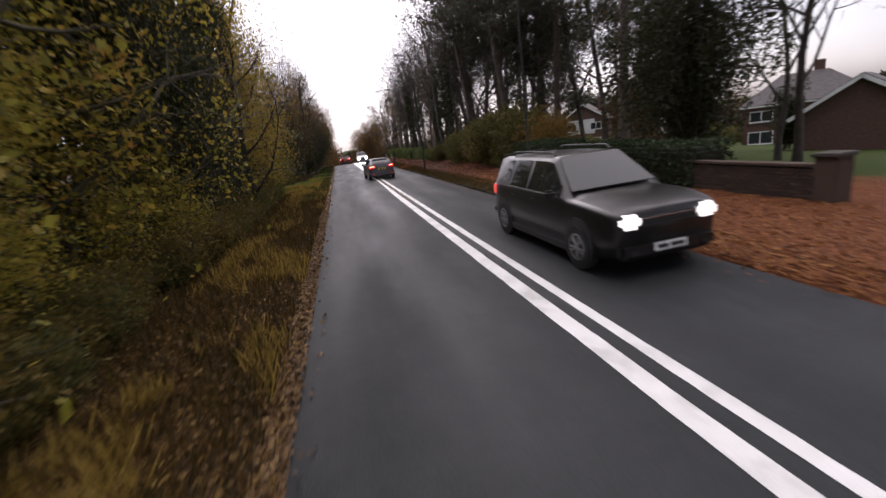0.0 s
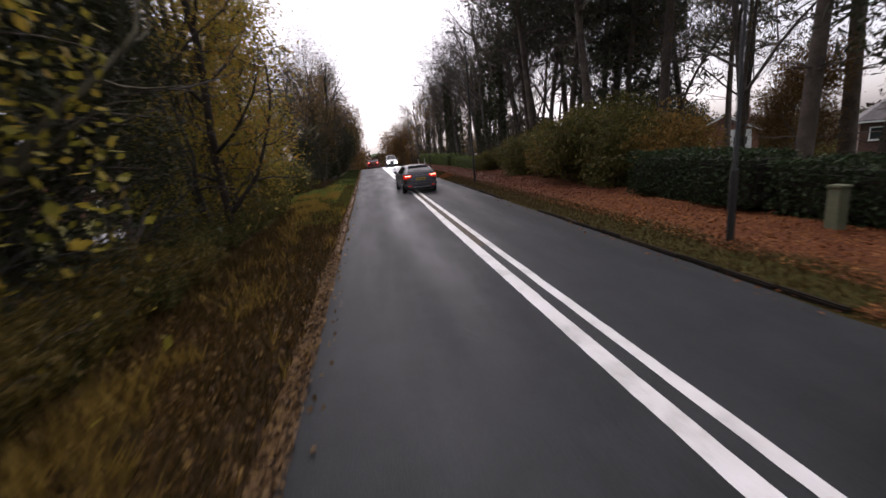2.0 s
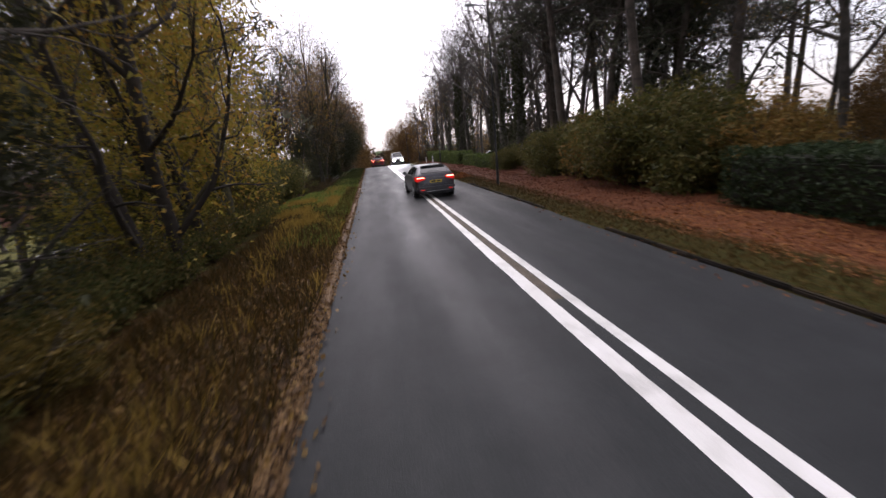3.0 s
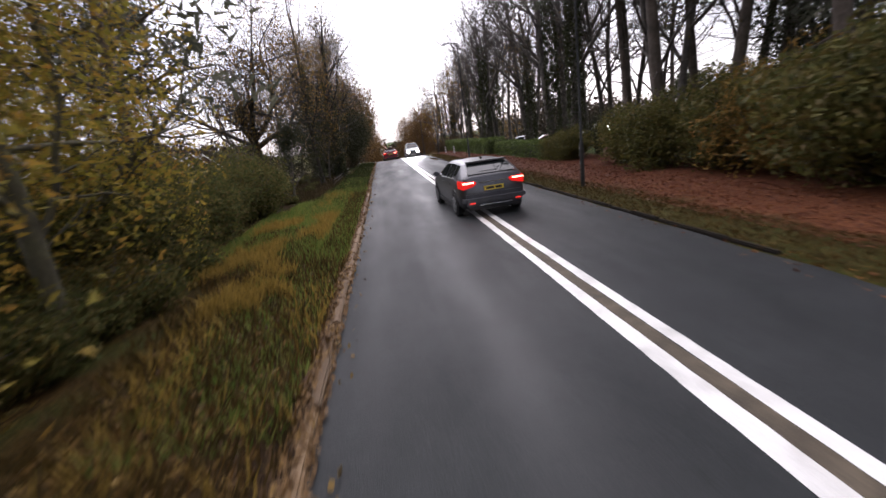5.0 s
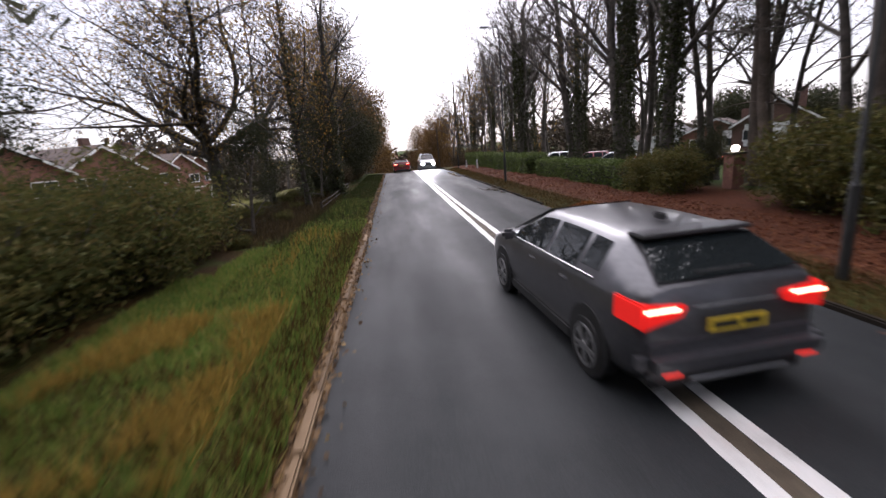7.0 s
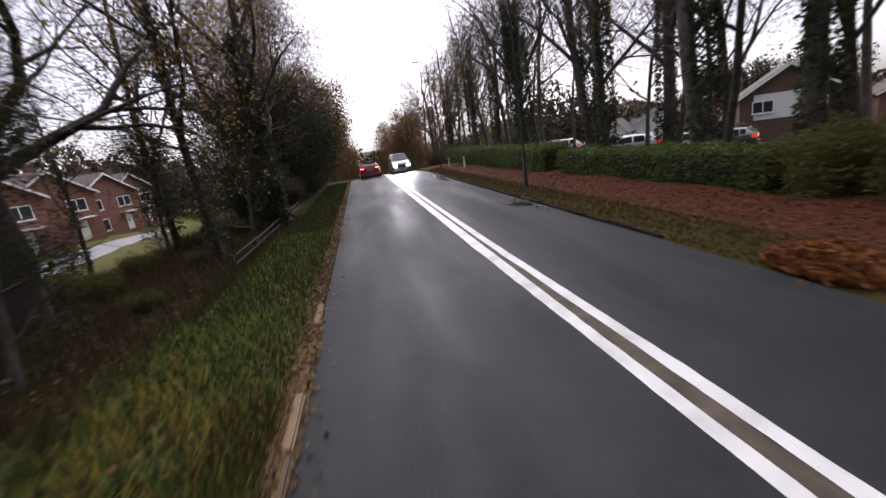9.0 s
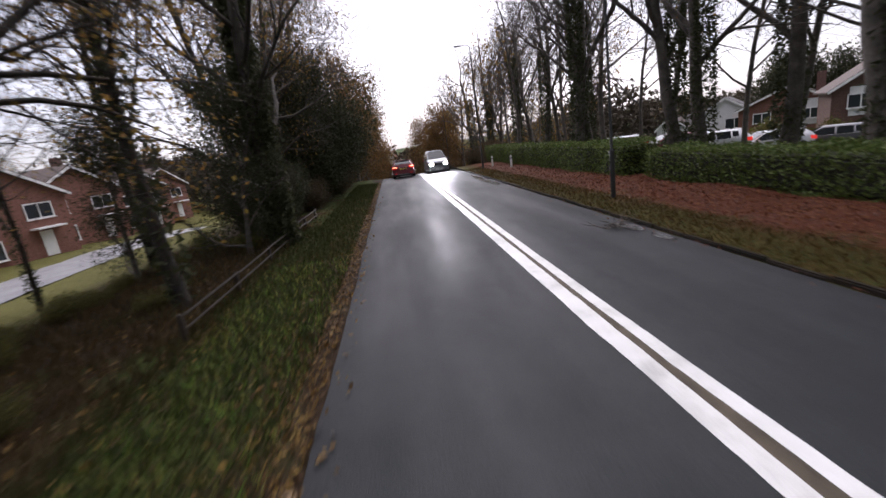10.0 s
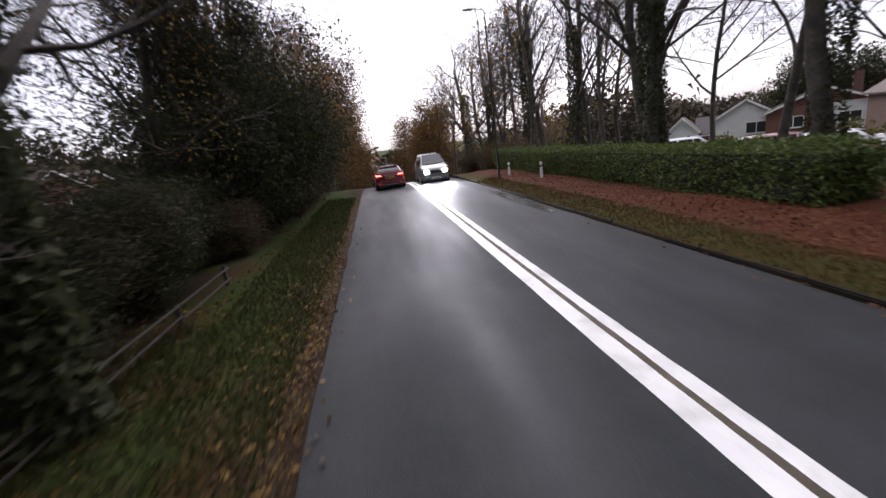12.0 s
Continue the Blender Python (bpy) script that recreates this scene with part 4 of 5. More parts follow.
plant(shrub_r, [(8.2, 23.5, 0, 1.15), (8.4, 25.3, 50, 1.3), (7.8, 34.3, 30, 0.95), (8.1, 27.2, 90, 1.25), (8.0, 31.9, 200, 1.1), (7.6, 36.7, 220, 0.85), (7.5, 41.1, 10, 0.6), (7.2, 42.5, 10, 0.55)], "garden shrubs")


round_tree = bush(52, (8.5, 8.5, 12.5), M_YEW, 30000, 0.2, "large rounded dark evergreen behind the houses", name="evergreen_tree", stems=22, category="tree")
plant(round_tree, [(61, 104.5, 0, 1.0), (66.5, 98, 90, 0.95), (58, 83, 200, 0.8)], "dark evergreens")


# ---- houses ----
def window_unit(parent, w, h, m, bars=2):
    wdw = part("window", box_mesh("window", (w, 0.06, h), (0, 0, 0), M_WINDOW), parent, "", m)
    part("sill", box_mesh("sill", (w + 0.2, 0.16, 0.07), (0, -0.06, -h / 2 - 0.06), M_WHITE), wdw)
    bm = bmesh.new()
    for cx, cz, sx, sz in [(0, h / 2, w + 0.1, 0.1), (0, -h / 2, w + 0.1, 0.1)] + [(-w / 2 + w * i / bars, 0, 0.09, h) for i in range(bars + 1)]:
        bmesh.ops.create_cube(bm, size=1, matrix=Matrix.Translation((cx, -0.05, cz)) @ Matrix.Diagonal((sx, 0.08, sz, 1)))
    part("frame", bm_mesh("frame", bm, M_WHITE), wdw)


def house(label, x, y, turn, w, d, eave, ridge, wall, roof_mat, gable_front=False, windows=(), panel=None, chimney=True, door=0.0, hip=0.0):
    """A house whose front faces local -y; ridge along x, or along y where the gable is in front."""
    ob = thing("house", label, "house", group="houses beyond the trees", m=pose(x, y, land(x, y), 0, 0, turn))
    bm = bmesh.new()
    if gable_front:
        prof = [(-w / 2, -0.5), (w / 2, -0.5), (w / 2, eave), (0, ridge - 0.1), (-w / 2, eave)]
        a = [bm.verts.new((px, -d / 2, pz)) for px, pz in prof]
        b = [bm.verts.new((px, d / 2, pz)) for px, pz in prof]
    else:
        top = ridge - 0.1 if not hip else eave
        prof = [(-d / 2, -0.5), (d / 2, -0.5), (d / 2, eave), (0, top), (-d / 2, eave)]
        a = [bm.verts.new((-w / 2, py, pz)) for py, pz in prof]
        b = [bm.verts.new((w / 2, py, pz)) for py, pz in prof]
    bm.faces.new(a)
    bm.faces.new(b[::-1])
    for i in range(5):
        bm.faces.new((a[i], b[i], b[(i + 1) % 5], a[(i + 1) % 5]))
    bmesh.ops.recalc_face_normals(bm, faces=bm.faces[:])
    part("wall", bm_mesh("wall", bm, wall), ob)
    o = 0.4
    span = w if gable_front else d
    ln = (d if gable_front else w) / 2 + o
    drop = (ridge - eave) / (span / 2) * o
    for s in (-1, 1):
        bm = bmesh.new()
        e, r = s * (span / 2 + o), 0.0
        inset = hip
        pts = [(-ln, e, eave - drop), (ln, e, eave - drop), (ln - inset, r, ridge), (-ln + inset, r, ridge)]
        if gable_front:
            pts = [(q[1], q[0], q[2]) for q in pts]
        lo = [bm.verts.new(q) for q in pts]
        hi = [bm.verts.new((q[0], q[1], q[2] + 0.16)) for q in pts]
        bm.faces.new(lo)
        bm.faces.new(hi[::-1])
        for i in range(4):
            bm.faces.new((lo[i], hi[i], hi[(i + 1) % 4], lo[(i + 1) % 4]))
        bmesh.ops.recalc_face_normals(bm, faces=bm.faces[:])
        part("roof", bm_mesh("roof", bm, roof_mat), ob)
    if hip:
        for s in (-1, 1):
            bm = bmesh.new()
            pts = [(s * ln, -span / 2 - o, eave - drop), (s * ln, span / 2 + o, eave - drop), (s * (ln - hip), 0, ridge)]
            lo = [bm.verts.new(q) for q in pts]
            hi = [bm.verts.new((q[0], q[1], q[2] + 0.16)) for q in pts]
            bm.faces.new(lo)
            bm.faces.new(hi[::-1])
            for i in range(3):
                bm.faces.new((lo[i], hi[i], hi[(i + 1) % 3], lo[(i + 1) % 3]))
            bmesh.ops.recalc_face_normals(bm, faces=bm.faces[:])
            part("roof", bm_mesh("roof", bm, roof_mat), ob)
    if gable_front:
        rise = math.atan2(ridge - eave, w / 2)
        run = math.hypot(ridge - eave, w / 2) + 0.5
        for s in (-1, 1):
            bm = box_bm((run, 0.05, 0.22), (0, 0, 0))
            part("bargeboard", bm_mesh("bargeboard", bm, M_WHITE), ob, m=pose(s * (w / 4 + 0.12), -d / 2 - o - 0.03, (eave + ridge) / 2 - 0.1, 0, s * math.degrees(rise), 0))
    else:
        part("gutter", box_mesh("gutter", (w + 0.8, 0.1, 0.14), (0, -d / 2 - o, eave - drop + 0.02), M_WHITE), ob)
    if chimney:
        part("chimney", box_mesh("chimney", (0.9, 0.6, 2.6), (w * (0.3 if not hip else 0.12), d * 0.05, ridge - 0.1), M_BRICK_DARK, 0.03), ob)
    if panel:
        part("panel", box_mesh("panel", (panel[1], 0.06, panel[3]), (panel[0], -d / 2 - 0.035, panel[2]), M_RENDER), ob, "white rendered panel")
    for wx, wz, ww, wh in windows:
        window_unit(ob, ww, wh, pose(wx, -d / 2 - (0.09 if panel else 0.02), wz))
    if door:
        dr = part("door", box_mesh("door", (0.95, 0.08, 2.05), (door, -d / 2 - 0.03, 1.02), M_WHITE, 0.01), ob)
        part("porch", box_mesh("porch", (2.2, 1.0, 0.15), (door, -d / 2 - 0.5, 2.3), M_WHITE, 0.02), ob)
    return ob


house("brown brick house with a hipped grey tiled roof and white panels", 49, 40, -50, 10.5, 8.5, 4.9, 7.6, M_BRICK_DARK, M_ROOF,
      windows=((-3.6, 1.3, 2.2, 1.3), (3, 1.3, 2.6, 1.5), (-3.6, 3.6, 2.0, 1.1), (3.2, 3.6, 2.0, 1.1)), panel=(3.2, 3.4, 3.5, 1.9), door=0.2, hip=3.6)
house("dark brick garage with white bargeboards", 31, 22.1, -60, 6, 7, 2.6, 4.6, M_BRICK_DARK, M_ROOF, gable_front=True, windows=(), chimney=False)
house("white gabled house with a grey tiled roof", 49, 101.9, -44, 7.0, 9, 4.2, 6.4, M_RENDER, M_ROOF, gable_front=True, windows=((1.2, 2.8, 2.2, 1.4), (-1.5, 1.0, 1.4, 1.4)), chimney=False)
house("small white gabled bungalow with a dark roof", 46.5, 111.0, -40, 4.2, 9, 2.6, 4.6, M_RENDER, M_ROOF_BROWN, gable_front=True, windows=((0, 1.2, 1.6, 1.2),), chimney=False)
house("low brick bungalow with a dark tiled roof", 54.0, 109.0, -42, 10, 6, 2.6, 4.9, M_BRICK, M_ROOF, windows=((-2.5, 1.3, 1.8, 1.2), (2, 1.3, 1.8, 1.2)), chimney=False)
house("red brick house with a white gable panel", 50, 92.5, -47, 10, 9, 4.6, 6.8, M_BRICK, M_ROOF_BROWN, gable_front=True, windows=((-2.5, 3.3, 1.8, 1.2), (2.2, 3.3, 1.8, 1.2), (-2.5, 1.0, 2.0, 1.3)), panel=(2.2, 2.8, 3.5, 3.0))
house("red brick house with a white gable panel", 55, 70.5, -45, 9, 8, 4.8, 7.2, M_BRICK, M_ROOF_BROWN, gable_front=True, windows=((-2.5, 3.3, 1.8, 1.2), (2.2, 3.3, 1.8, 1.2), (-2.5, 1.0, 2.0, 1.3)), panel=(2.2, 2.8, 3.5, 3.0))
house("brick house with a white rendered gable", 45, 77.5, -40, 8.5, 8, 5.2, 8.0, M_BRICK_DARK, M_ROOF_BROWN, gable_front=True, windows=((-2.2, 4.0, 1.8, 1.2), (2.2, 4.0, 1.8, 1.2), (2.0, 1.2, 2.0, 1.3)), panel=(-0.5, 5.0, 4.0, 2.6))
for hx, hy in ((-36, 76.8), (-37, 86.3), (-38, 97.2), (-40, 107.4), (-37, 67.3)):
    house("red brick house with white windows and a gable", hx, hy, 250 + rnd.uniform(-6, 6) + 180, 9, 9, 4.9, 7.4, M_BRICK, M_ROOF_BROWN, gable_front=True,
          windows=((-2.2, 3.7, 2.0, 1.2), (2.2, 3.7, 2.0, 1.2), (-2.2, 1.2, 2.4, 1.4)), door=2.2)


# ---- side road below the bank ----
def lane(y):
    """Left edge of the side road, which bends gently away."""
    return -23.5 - 2.5 * min(max((y - 41) / 20, 0), 1) - 1.0 * min(max((y - 61) / 27, 0), 1)


side_ys = list(np.arange(40, 131, 1.5))
side_v = [(lane(y) + 5.0 * i / 8, y, land(lane(y) + 5.0 * i / 8, y) + 0.06) for y in side_ys for i in range(9)]
side_f = [(k * 9 + i, k * 9 + i + 1, k * 9 + i + 10, k * 9 + i + 9) for k in range(len(side_ys) - 1) for i in range(8)]
# the lane's brightness under the sky is painted in by its pale material
side = new("side_road", mesh_of("side_road", side_v, side_f, M_LANE))
tagged(side, "wet residential road below the bank, sky sheen in its colour", "road", kind="structure")


# ---- cars ----
def car(label, m, paint, length=4.2, width=1.76, roof=1.48, belt=0.92, bonnet=0.92, nose=0.72, tail_slope=0.42, screen=(0.9, 1.75), tail=M_TAIL_DIM, head=None,
        upright=False, group="", plate_rear=True, high_lamps=False, rails=False, tyre=0.315):
    """A car with its rear at local y = 0 and its front at y = length. Lofted body, glass, lamps, wheels."""
    ob = thing("car", label, "car", group=group, m=m)
    hood0 = length - screen[0]          # foot of the windscreen
    roof1 = length - screen[1]          # top of the windscreen
    roof0 = tail_slope + 0.12           # rear end of the roof

    def section(y):
        f = y / length
        w = width / 2 * (1 - 0.10 * max(0, (y - length + 0.7) / 0.7) ** 2 - 0.07 * max(0, (0.5 - y) / 0.5) ** 2)
        zb = 0.2 + 0.06 * max(0, (y - length + 0.5) / 0.5) + 0.08 * max(0, (0.35 - y) / 0.35)
        if y >= hood0:
            g = (y - hood0) / (length - hood0)
            ztop = bonnet + 0.04 - (bonnet + 0.04 - nose) * g ** 2.4
            zbelt = min(belt, ztop - 0.05)
            wr = w * 0.86
        else:
            zbelt = belt + 0.05 * (1 - f)
            if y > roof1:
                g = (y - roof1) / (hood0 - roof1)
                ztop = roof - 0.03 + (bonnet + 0.06 - roof) * g
            elif y < roof0:
                g = y / roof0
                ztop = (zbelt + 0.06) + (roof - 0.05 - zbelt - 0.06) * min(1, g * 1.0) if not upright else roof - 0.06 + 0.03 * g
            else:
                g = (y - roof0) / (roof1 - roof0)
                ztop = roof - 0.05 * (1 - g) + 0.02 * math.sin(g * math.pi) - 0.03 * g
            k = min(max((ztop - zbelt) / (roof - zbelt), 0), 1)
            wr = w * (0.94 - 0.27 * k)
        return [(0, zb), (w * 0.86, zb), (w * 0.97, zb + 0.12), (w, zb + 0.33), (w * 0.985, zbelt - 0.07), (w * 0.95, zbelt), (wr, ztop - 0.045), (wr * 0.8, ztop), (0, ztop + 0.012)]

    ys = sorted(set([0, 0.04, 0.12, roof0 * 0.5, roof0, roof1, (roof1 + hood0) / 2, hood0, length - 0.45, length - 0.2, length - 0.07, length] + list(np.linspace(0.5, length - 0.6, 12))))
    bm = bmesh.new()
    rings = []
    for y in ys:
        s = section(y)
        pull = 0.10 if y == 0 else (0.12 if y == length else (0.03 if y in (0.04, length - 0.07) else 0))
        s = [(x * (1 - pull), z if 0 < i < 8 else z) for i, (x, z) in enumerate(s)]
        ring = [bm.verts.new((x, y, z)) for x, z in s] + [bm.verts.new((-x, y, z)) for x, z in s[-2:0:-1]]
        rings.append(ring)
    n = len(rings[0])
    for a, b in zip(rings, rings[1:]):
        for i in range(n):
            bm.faces.new((a[i], a[(i + 1) % n], b[(i + 1) % n], b[i]))
    bm.faces.new(rings[0][::-1])
    bm.faces.new(rings[-1])
    bmesh.ops.recalc_face_normals(bm, faces=bm.faces[:])
    part("body", bm_mesh("body", bm, paint, True), ob)

    def pane(name, y0, y1, lo, hi, side, steps=5, push=0.008):
        """Glass that follows the body between two heights of the section."""
        bm = bmesh.new()
        prev = None
        for i in range(steps + 1):
            y = y0 + (y1 - y0) * i / steps
            s = section(y)
            a, b = np.array(s[5]), np.array(s[6])
            p, q = a + (b - a) * lo, a + (b - a) * hi
            row = [bm.verts.new((side * (p[0] + push), y, p[1] + 0.003)), bm.verts.new((side * (q[0] + push), y, q[1] + 0.003))]
            if prev:
                bm.faces.new((prev[0], row[0], row[1], prev[1]))
            prev = row
        bmesh.ops.recalc_face_normals(bm, faces=bm.faces[:])
        bmesh.ops.solidify(bm, geom=bm.faces[:], thickness=0.006)
        return part(name, bm_mesh(name, bm, M_CARGLASS), ob)

    mid = (roof0 + hood0) / 2 - 0.1
    part("aerial", box_mesh("aerial", (0.04, 0.16, 0.07), (0, roof0 + 0.35, roof + 0.03), M_BLACKTRIM, 0.012), ob)
    for side in (-1, 1):
        if upright:
            trim = M_BLACKTRIM
        else:
            trim = M_CHROME
        t = Tubes()
        line = [section(q)[5] for q in np.linspace(roof0 + 0.1, hood0 - 0.2, 8)]
        t.add([(side * (p[0] + 0.008), q, p[1] + 0.012) for p, q in zip(line, np.linspace(roof0 + 0.1, hood0 - 0.2, 8))], [0.011] * 8, 5)
        part("window_trim", t.mesh("window_trim", trim), ob, "thin strip below the side windows")
        for hy in (mid - 0.55, mid + 0.35):
            part("door_handle", box_mesh("door_handle", (0.03, 0.17, 0.03), (side * (width / 2 * 0.995), hy, belt - 0.1), paint, 0.01), ob)
        pane("side_window", mid + 0.05, hood0 - 0.22, 0.06, 0.94, side)
        pane("side_window", roof0 + 0.5, mid - 0.05, 0.06, 0.94, side)
        pane("side_window", roof0 + 0.1, roof0 + 0.42, 0.2, 0.94, side)

    def slab(name, quad, mat, thick=0.01, label=""):
        bm = bmesh.new()
        bm.faces.new([bm.verts.new(q) for q in quad])
        bmesh.ops.recalc_face_normals(bm, faces=bm.faces[:])
        bmesh.ops.solidify(bm, geom=bm.faces[:], thickness=thick)
        return part(name, bm_mesh(name, bm, mat), ob, label)

    s0, s1 = section(hood0 - 0.03), section(roof1 + 0.05)
    slab("windscreen", [(-s0[6][0] * 0.9, hood0 - 0.01, s0[8][1] + 0.028), (s0[6][0] * 0.9, hood0 - 0.01, s0[8][1] + 0.028), (s1[6][0] * 0.88, roof1 + 0.03, s1[8][1] + 0.016), (-s1[6][0] * 0.88, roof1 + 0.03, s1[8][1] + 0.016)], M_CARGLASS)
    zb = section(0.1)[5][1]
    if upright:
        rear = [(-0.62, -0.012, zb + 0.04), (0.62, -0.012, zb + 0.04), (0.54, -0.012, roof - 0.16), (-0.54, -0.012, roof - 0.16)]
    else:
        ya, yb = roof0 * 0.12, roof0 * 0.82
        rear = [(-0.64, ya - 0.03, section(ya)[8][1] + 0.01), (0.64, ya - 0.03, section(ya)[8][1] + 0.01), (0.53, yb - 0.03, section(yb)[8][1] + 0.01), (-0.53, yb - 0.03, section(yb)[8][1] + 0.01)]
    rw = slab("rear_window", rear, M_CARGLASS)
    part("wiper", box_mesh("wiper", (0.5, 0.02, 0.02), (-0.08, rear[0][1] - 0.015, rear[0][2] + 0.05), M_BLACKTRIM), rw)
    part("spoiler", box_mesh("spoiler", (1.08, 0.24, 0.035), (0, roof0 * 0.9 if not upright else 0.0, roof - 0.035), paint, 0.012), ob)
    part("rear_bumper", box_mesh("rear_bumper", (width * 0.95, 0.28, 0.3), (0, 0.0, 0.47), paint, 0.1), ob)
    part("tailgate_trim", box_mesh("tailgate_trim", (width * 0.42, 0.03, 0.025), (0, -0.035, zb - 0.1), M_CHROME, 0.008), ob)
    for side in (-1, 1):
        # no lamps, yet given the faint glow of the dim tail lamp material
        part("reflector", box_mesh("reflector", (0.16, 0.02, 0.035), (side * (width / 2 - 0.28), -0.135, 0.4), M_TAIL_DIM, 0.008), ob, "small red bumper reflector with an added faint glow")
    part("bumper_trim", box_mesh("bumper_trim", (width * 0.5, 0.03, 0.03), (0, -0.125, 0.335), M_CHROME, 0.01), ob, "bright strip along the bumper")
    part("rear_valance", box_mesh("rear_valance", (width * 0.8, 0.12, 0.16), (0, 0.04, 0.27), M_BLACKTRIM, 0.04), ob)
    part("front_bumper", box_mesh("front_bumper", (width * 0.84, 0.16, 0.26), (0, length - 0.03, 0.4), paint, 0.06), ob)
    part("grille", box_mesh("grille", (width * 0.5, 0.05, 0.14), (0, length + 0.01, nose - 0.15), M_BLACKTRIM, 0.02), ob)
    for side in (-1, 1):
        if high_lamps:
            part("tail_lamp", box_mesh("tail_lamp", (0.13, 0.1, 0.5), (side * (width / 2 - 0.2), 0.02, zb + 0.2), tail, 0.03), ob, "tall red tail lamp")
        else:
            bl = bmesh.new()
            edge = [(width / 2 - 0.045, zb - 0.25), (width / 2 - 0.05, zb - 0.03), (width / 2 - 0.46, zb - 0.07), (width / 2 - 0.4, zb - 0.17)]
            near = [bl.verts.new((side * x * 0.97, -0.045, z)) for x, z in edge]
            far = [bl.verts.new((side * (x + 0.035), 0.3, z + 0.02)) for x, z in edge]
            bl.faces.new(near)
            bl.faces.new(far[::-1])
            for q in range(4):
                bl.faces.new((near[q], far[q], far[(q + 1) % 4], near[(q + 1) % 4]))
            bmesh.ops.recalc_face_normals(bl, faces=bl.faces[:])
            bmesh.ops.bevel(bl, geom=bl.edges[:], offset=0.018, segments=2, affect="EDGES")
            lamp = part("tail_lamp", bm_mesh("tail_lamp", bl, tail), ob, "red tail lamp")
            part("lit_strip", box_mesh("lit_strip", (0.3, 0.016, 0.03), (side * (width / 2 - 0.23), -0.05, zb - 0.085), M_TAIL_HOT, 0.007), lamp, "bright lit strip of the lamp")
        part("headlamp", box_mesh("headlamp", (0.3, 0.24, 0.2), (side * (width / 2 - 0.32), length - 0.03, nose - 0.13), head or M_CARGLASS, 0.06), ob)
        mirror = part("mirror", box_mesh("mirror", (0.2, 0.1, 0.14), (side * (width / 2 + 0.06), hood0 - 0.35, belt + 0.07), paint, 0.04), ob)
        for wy in (0.72, length - 0.82):
            bmw = bmesh.new()
            bmesh.ops.create_cone(bmw, cap_ends=True, segments=28, radius1=tyre + 0.05, radius2=tyre + 0.05, depth=0.03, matrix=Matrix.Translation((side * (width / 2 - 0.012), wy, tyre + 0.045)) @ Matrix.Rotation(radians(90), 4, "Y"))
            part("wheel_arch", bm_mesh("wheel_arch", bmw, M_BLACKTRIM), ob)
            bmw = bmesh.new()
            bmesh.ops.create_cone(bmw, cap_ends=True, segments=28, radius1=tyre, radius2=tyre, depth=0.21, matrix=Matrix.Translation((side * (width / 2 - 0.085), wy, tyre)) @ Matrix.Rotation(radians(90), 4, "Y"))
            bmesh.ops.bevel(bmw, geom=[e for e in bmw.edges if len(e.link_faces) == 2 and max(len(q.verts) for q in e.link_faces) > 10], offset=0.035, segments=2, affect="EDGES")
            wheel = part("wheel", bm_mesh("wheel", bmw, M_RUBBER, False), ob)
            bmw = bmesh.new()
            bmesh.ops.create_cone(bmw, cap_ends=True, segments=12, radius1=0.045, radius2=0.04, depth=0.03, matrix=Matrix.Translation((side * (width / 2 + 0.03), wy, tyre)) @ Matrix.Rotation(radians(90), 4, "Y"))
            for q in range(10):
                an = q * 2 * math.pi / 10 + (0.12 if q % 2 else -0.12)
                bmesh.ops.create_cube(bmw, size=1, matrix=Matrix.Translation((side * (width / 2 + 0.026), wy + math.cos(an) * 0.11, tyre + math.sin(an) * 0.11)) @ Matrix.Rotation(an, 4, "X") @ Matrix.Diagonal((0.014, 0.17, 0.026, 1)))
            for q in range(28):
                an = q * 2 * math.pi / 28
                bmesh.ops.create_cube(bmw, size=1, matrix=Matrix.Translation((side * (width / 2 + 0.022), wy + math.cos(an) * 0.2, tyre + math.sin(an) * 0.2)) @ Matrix.Rotation(an, 4, "X") @ Matrix.Diagonal((0.02, 0.022, 0.05, 1)))
            part("rim", bm_mesh("rim", bmw, M_ALLOY), wheel)
    for side in (-1, 1):
        part("sill", box_mesh("sill", (0.06, length - 2.3, 0.14), (side * (width / 2 - 0.03), length / 2 - 0.05, 0.27), M_BLACKTRIM, 0.02), ob)
        part("fog_lamp", box_mesh("fog_lamp", (0.17, 0.04, 0.1), (side * (width / 2 - 0.35), length + 0.045, 0.38), M_BLACKTRIM, 0.015), ob)
        wp = part("wiper", box_mesh("wiper", (0.55, 0.02, 0.015), (side * 0.3 - 0.12, hood0 + 0.0, section(hood0 - 0.03)[8][1] + 0.035), M_BLACKTRIM), ob)
        if rails:
            t = Tubes()
            t.add([(side * width * 0.3, roof0 + 0.1, roof - 0.02), (side * width * 0.3, roof0 + 0.22, roof + 0.05), (side * width * 0.3, roof1 - 0.3, roof + 0.05), (side * width * 0.3, roof1 - 0.15, roof - 0.02)], [0.018] * 4, 6)
            part("roof_rail", t.mesh("roof_rail", M_BLACKTRIM), ob)
    for k in range(3):
        part("grille_bar", box_mesh("grille_bar", (width * 0.48, 0.02, 0.014), (0, length + 0.04, nose - 0.1 - 0.05 * k), M_CHROME if k == 0 else M_BLACKTRIM, 0.004), ob)
    for mat, yy, zz in ((M_PLATE_Y, -0.065 if not upright else -0.16, 0.74 if not upright else 0.5), (M_PLATE_W, length + 0.055, 0.42)):
        plate = part("number_plate", box_mesh("number_plate", (0.52, 0.015, 0.112), (0, yy, zz), mat), ob)
        for bx, bw in ((-0.105, 0.22), (0.13, 0.17)):
            part("bar", box_mesh("bar", (bw, 0.004, 0.06), (bx, yy + (-0.009 if yy < 0 else 0.009), zz), M_BLACKTRIM), plate)
    return ob


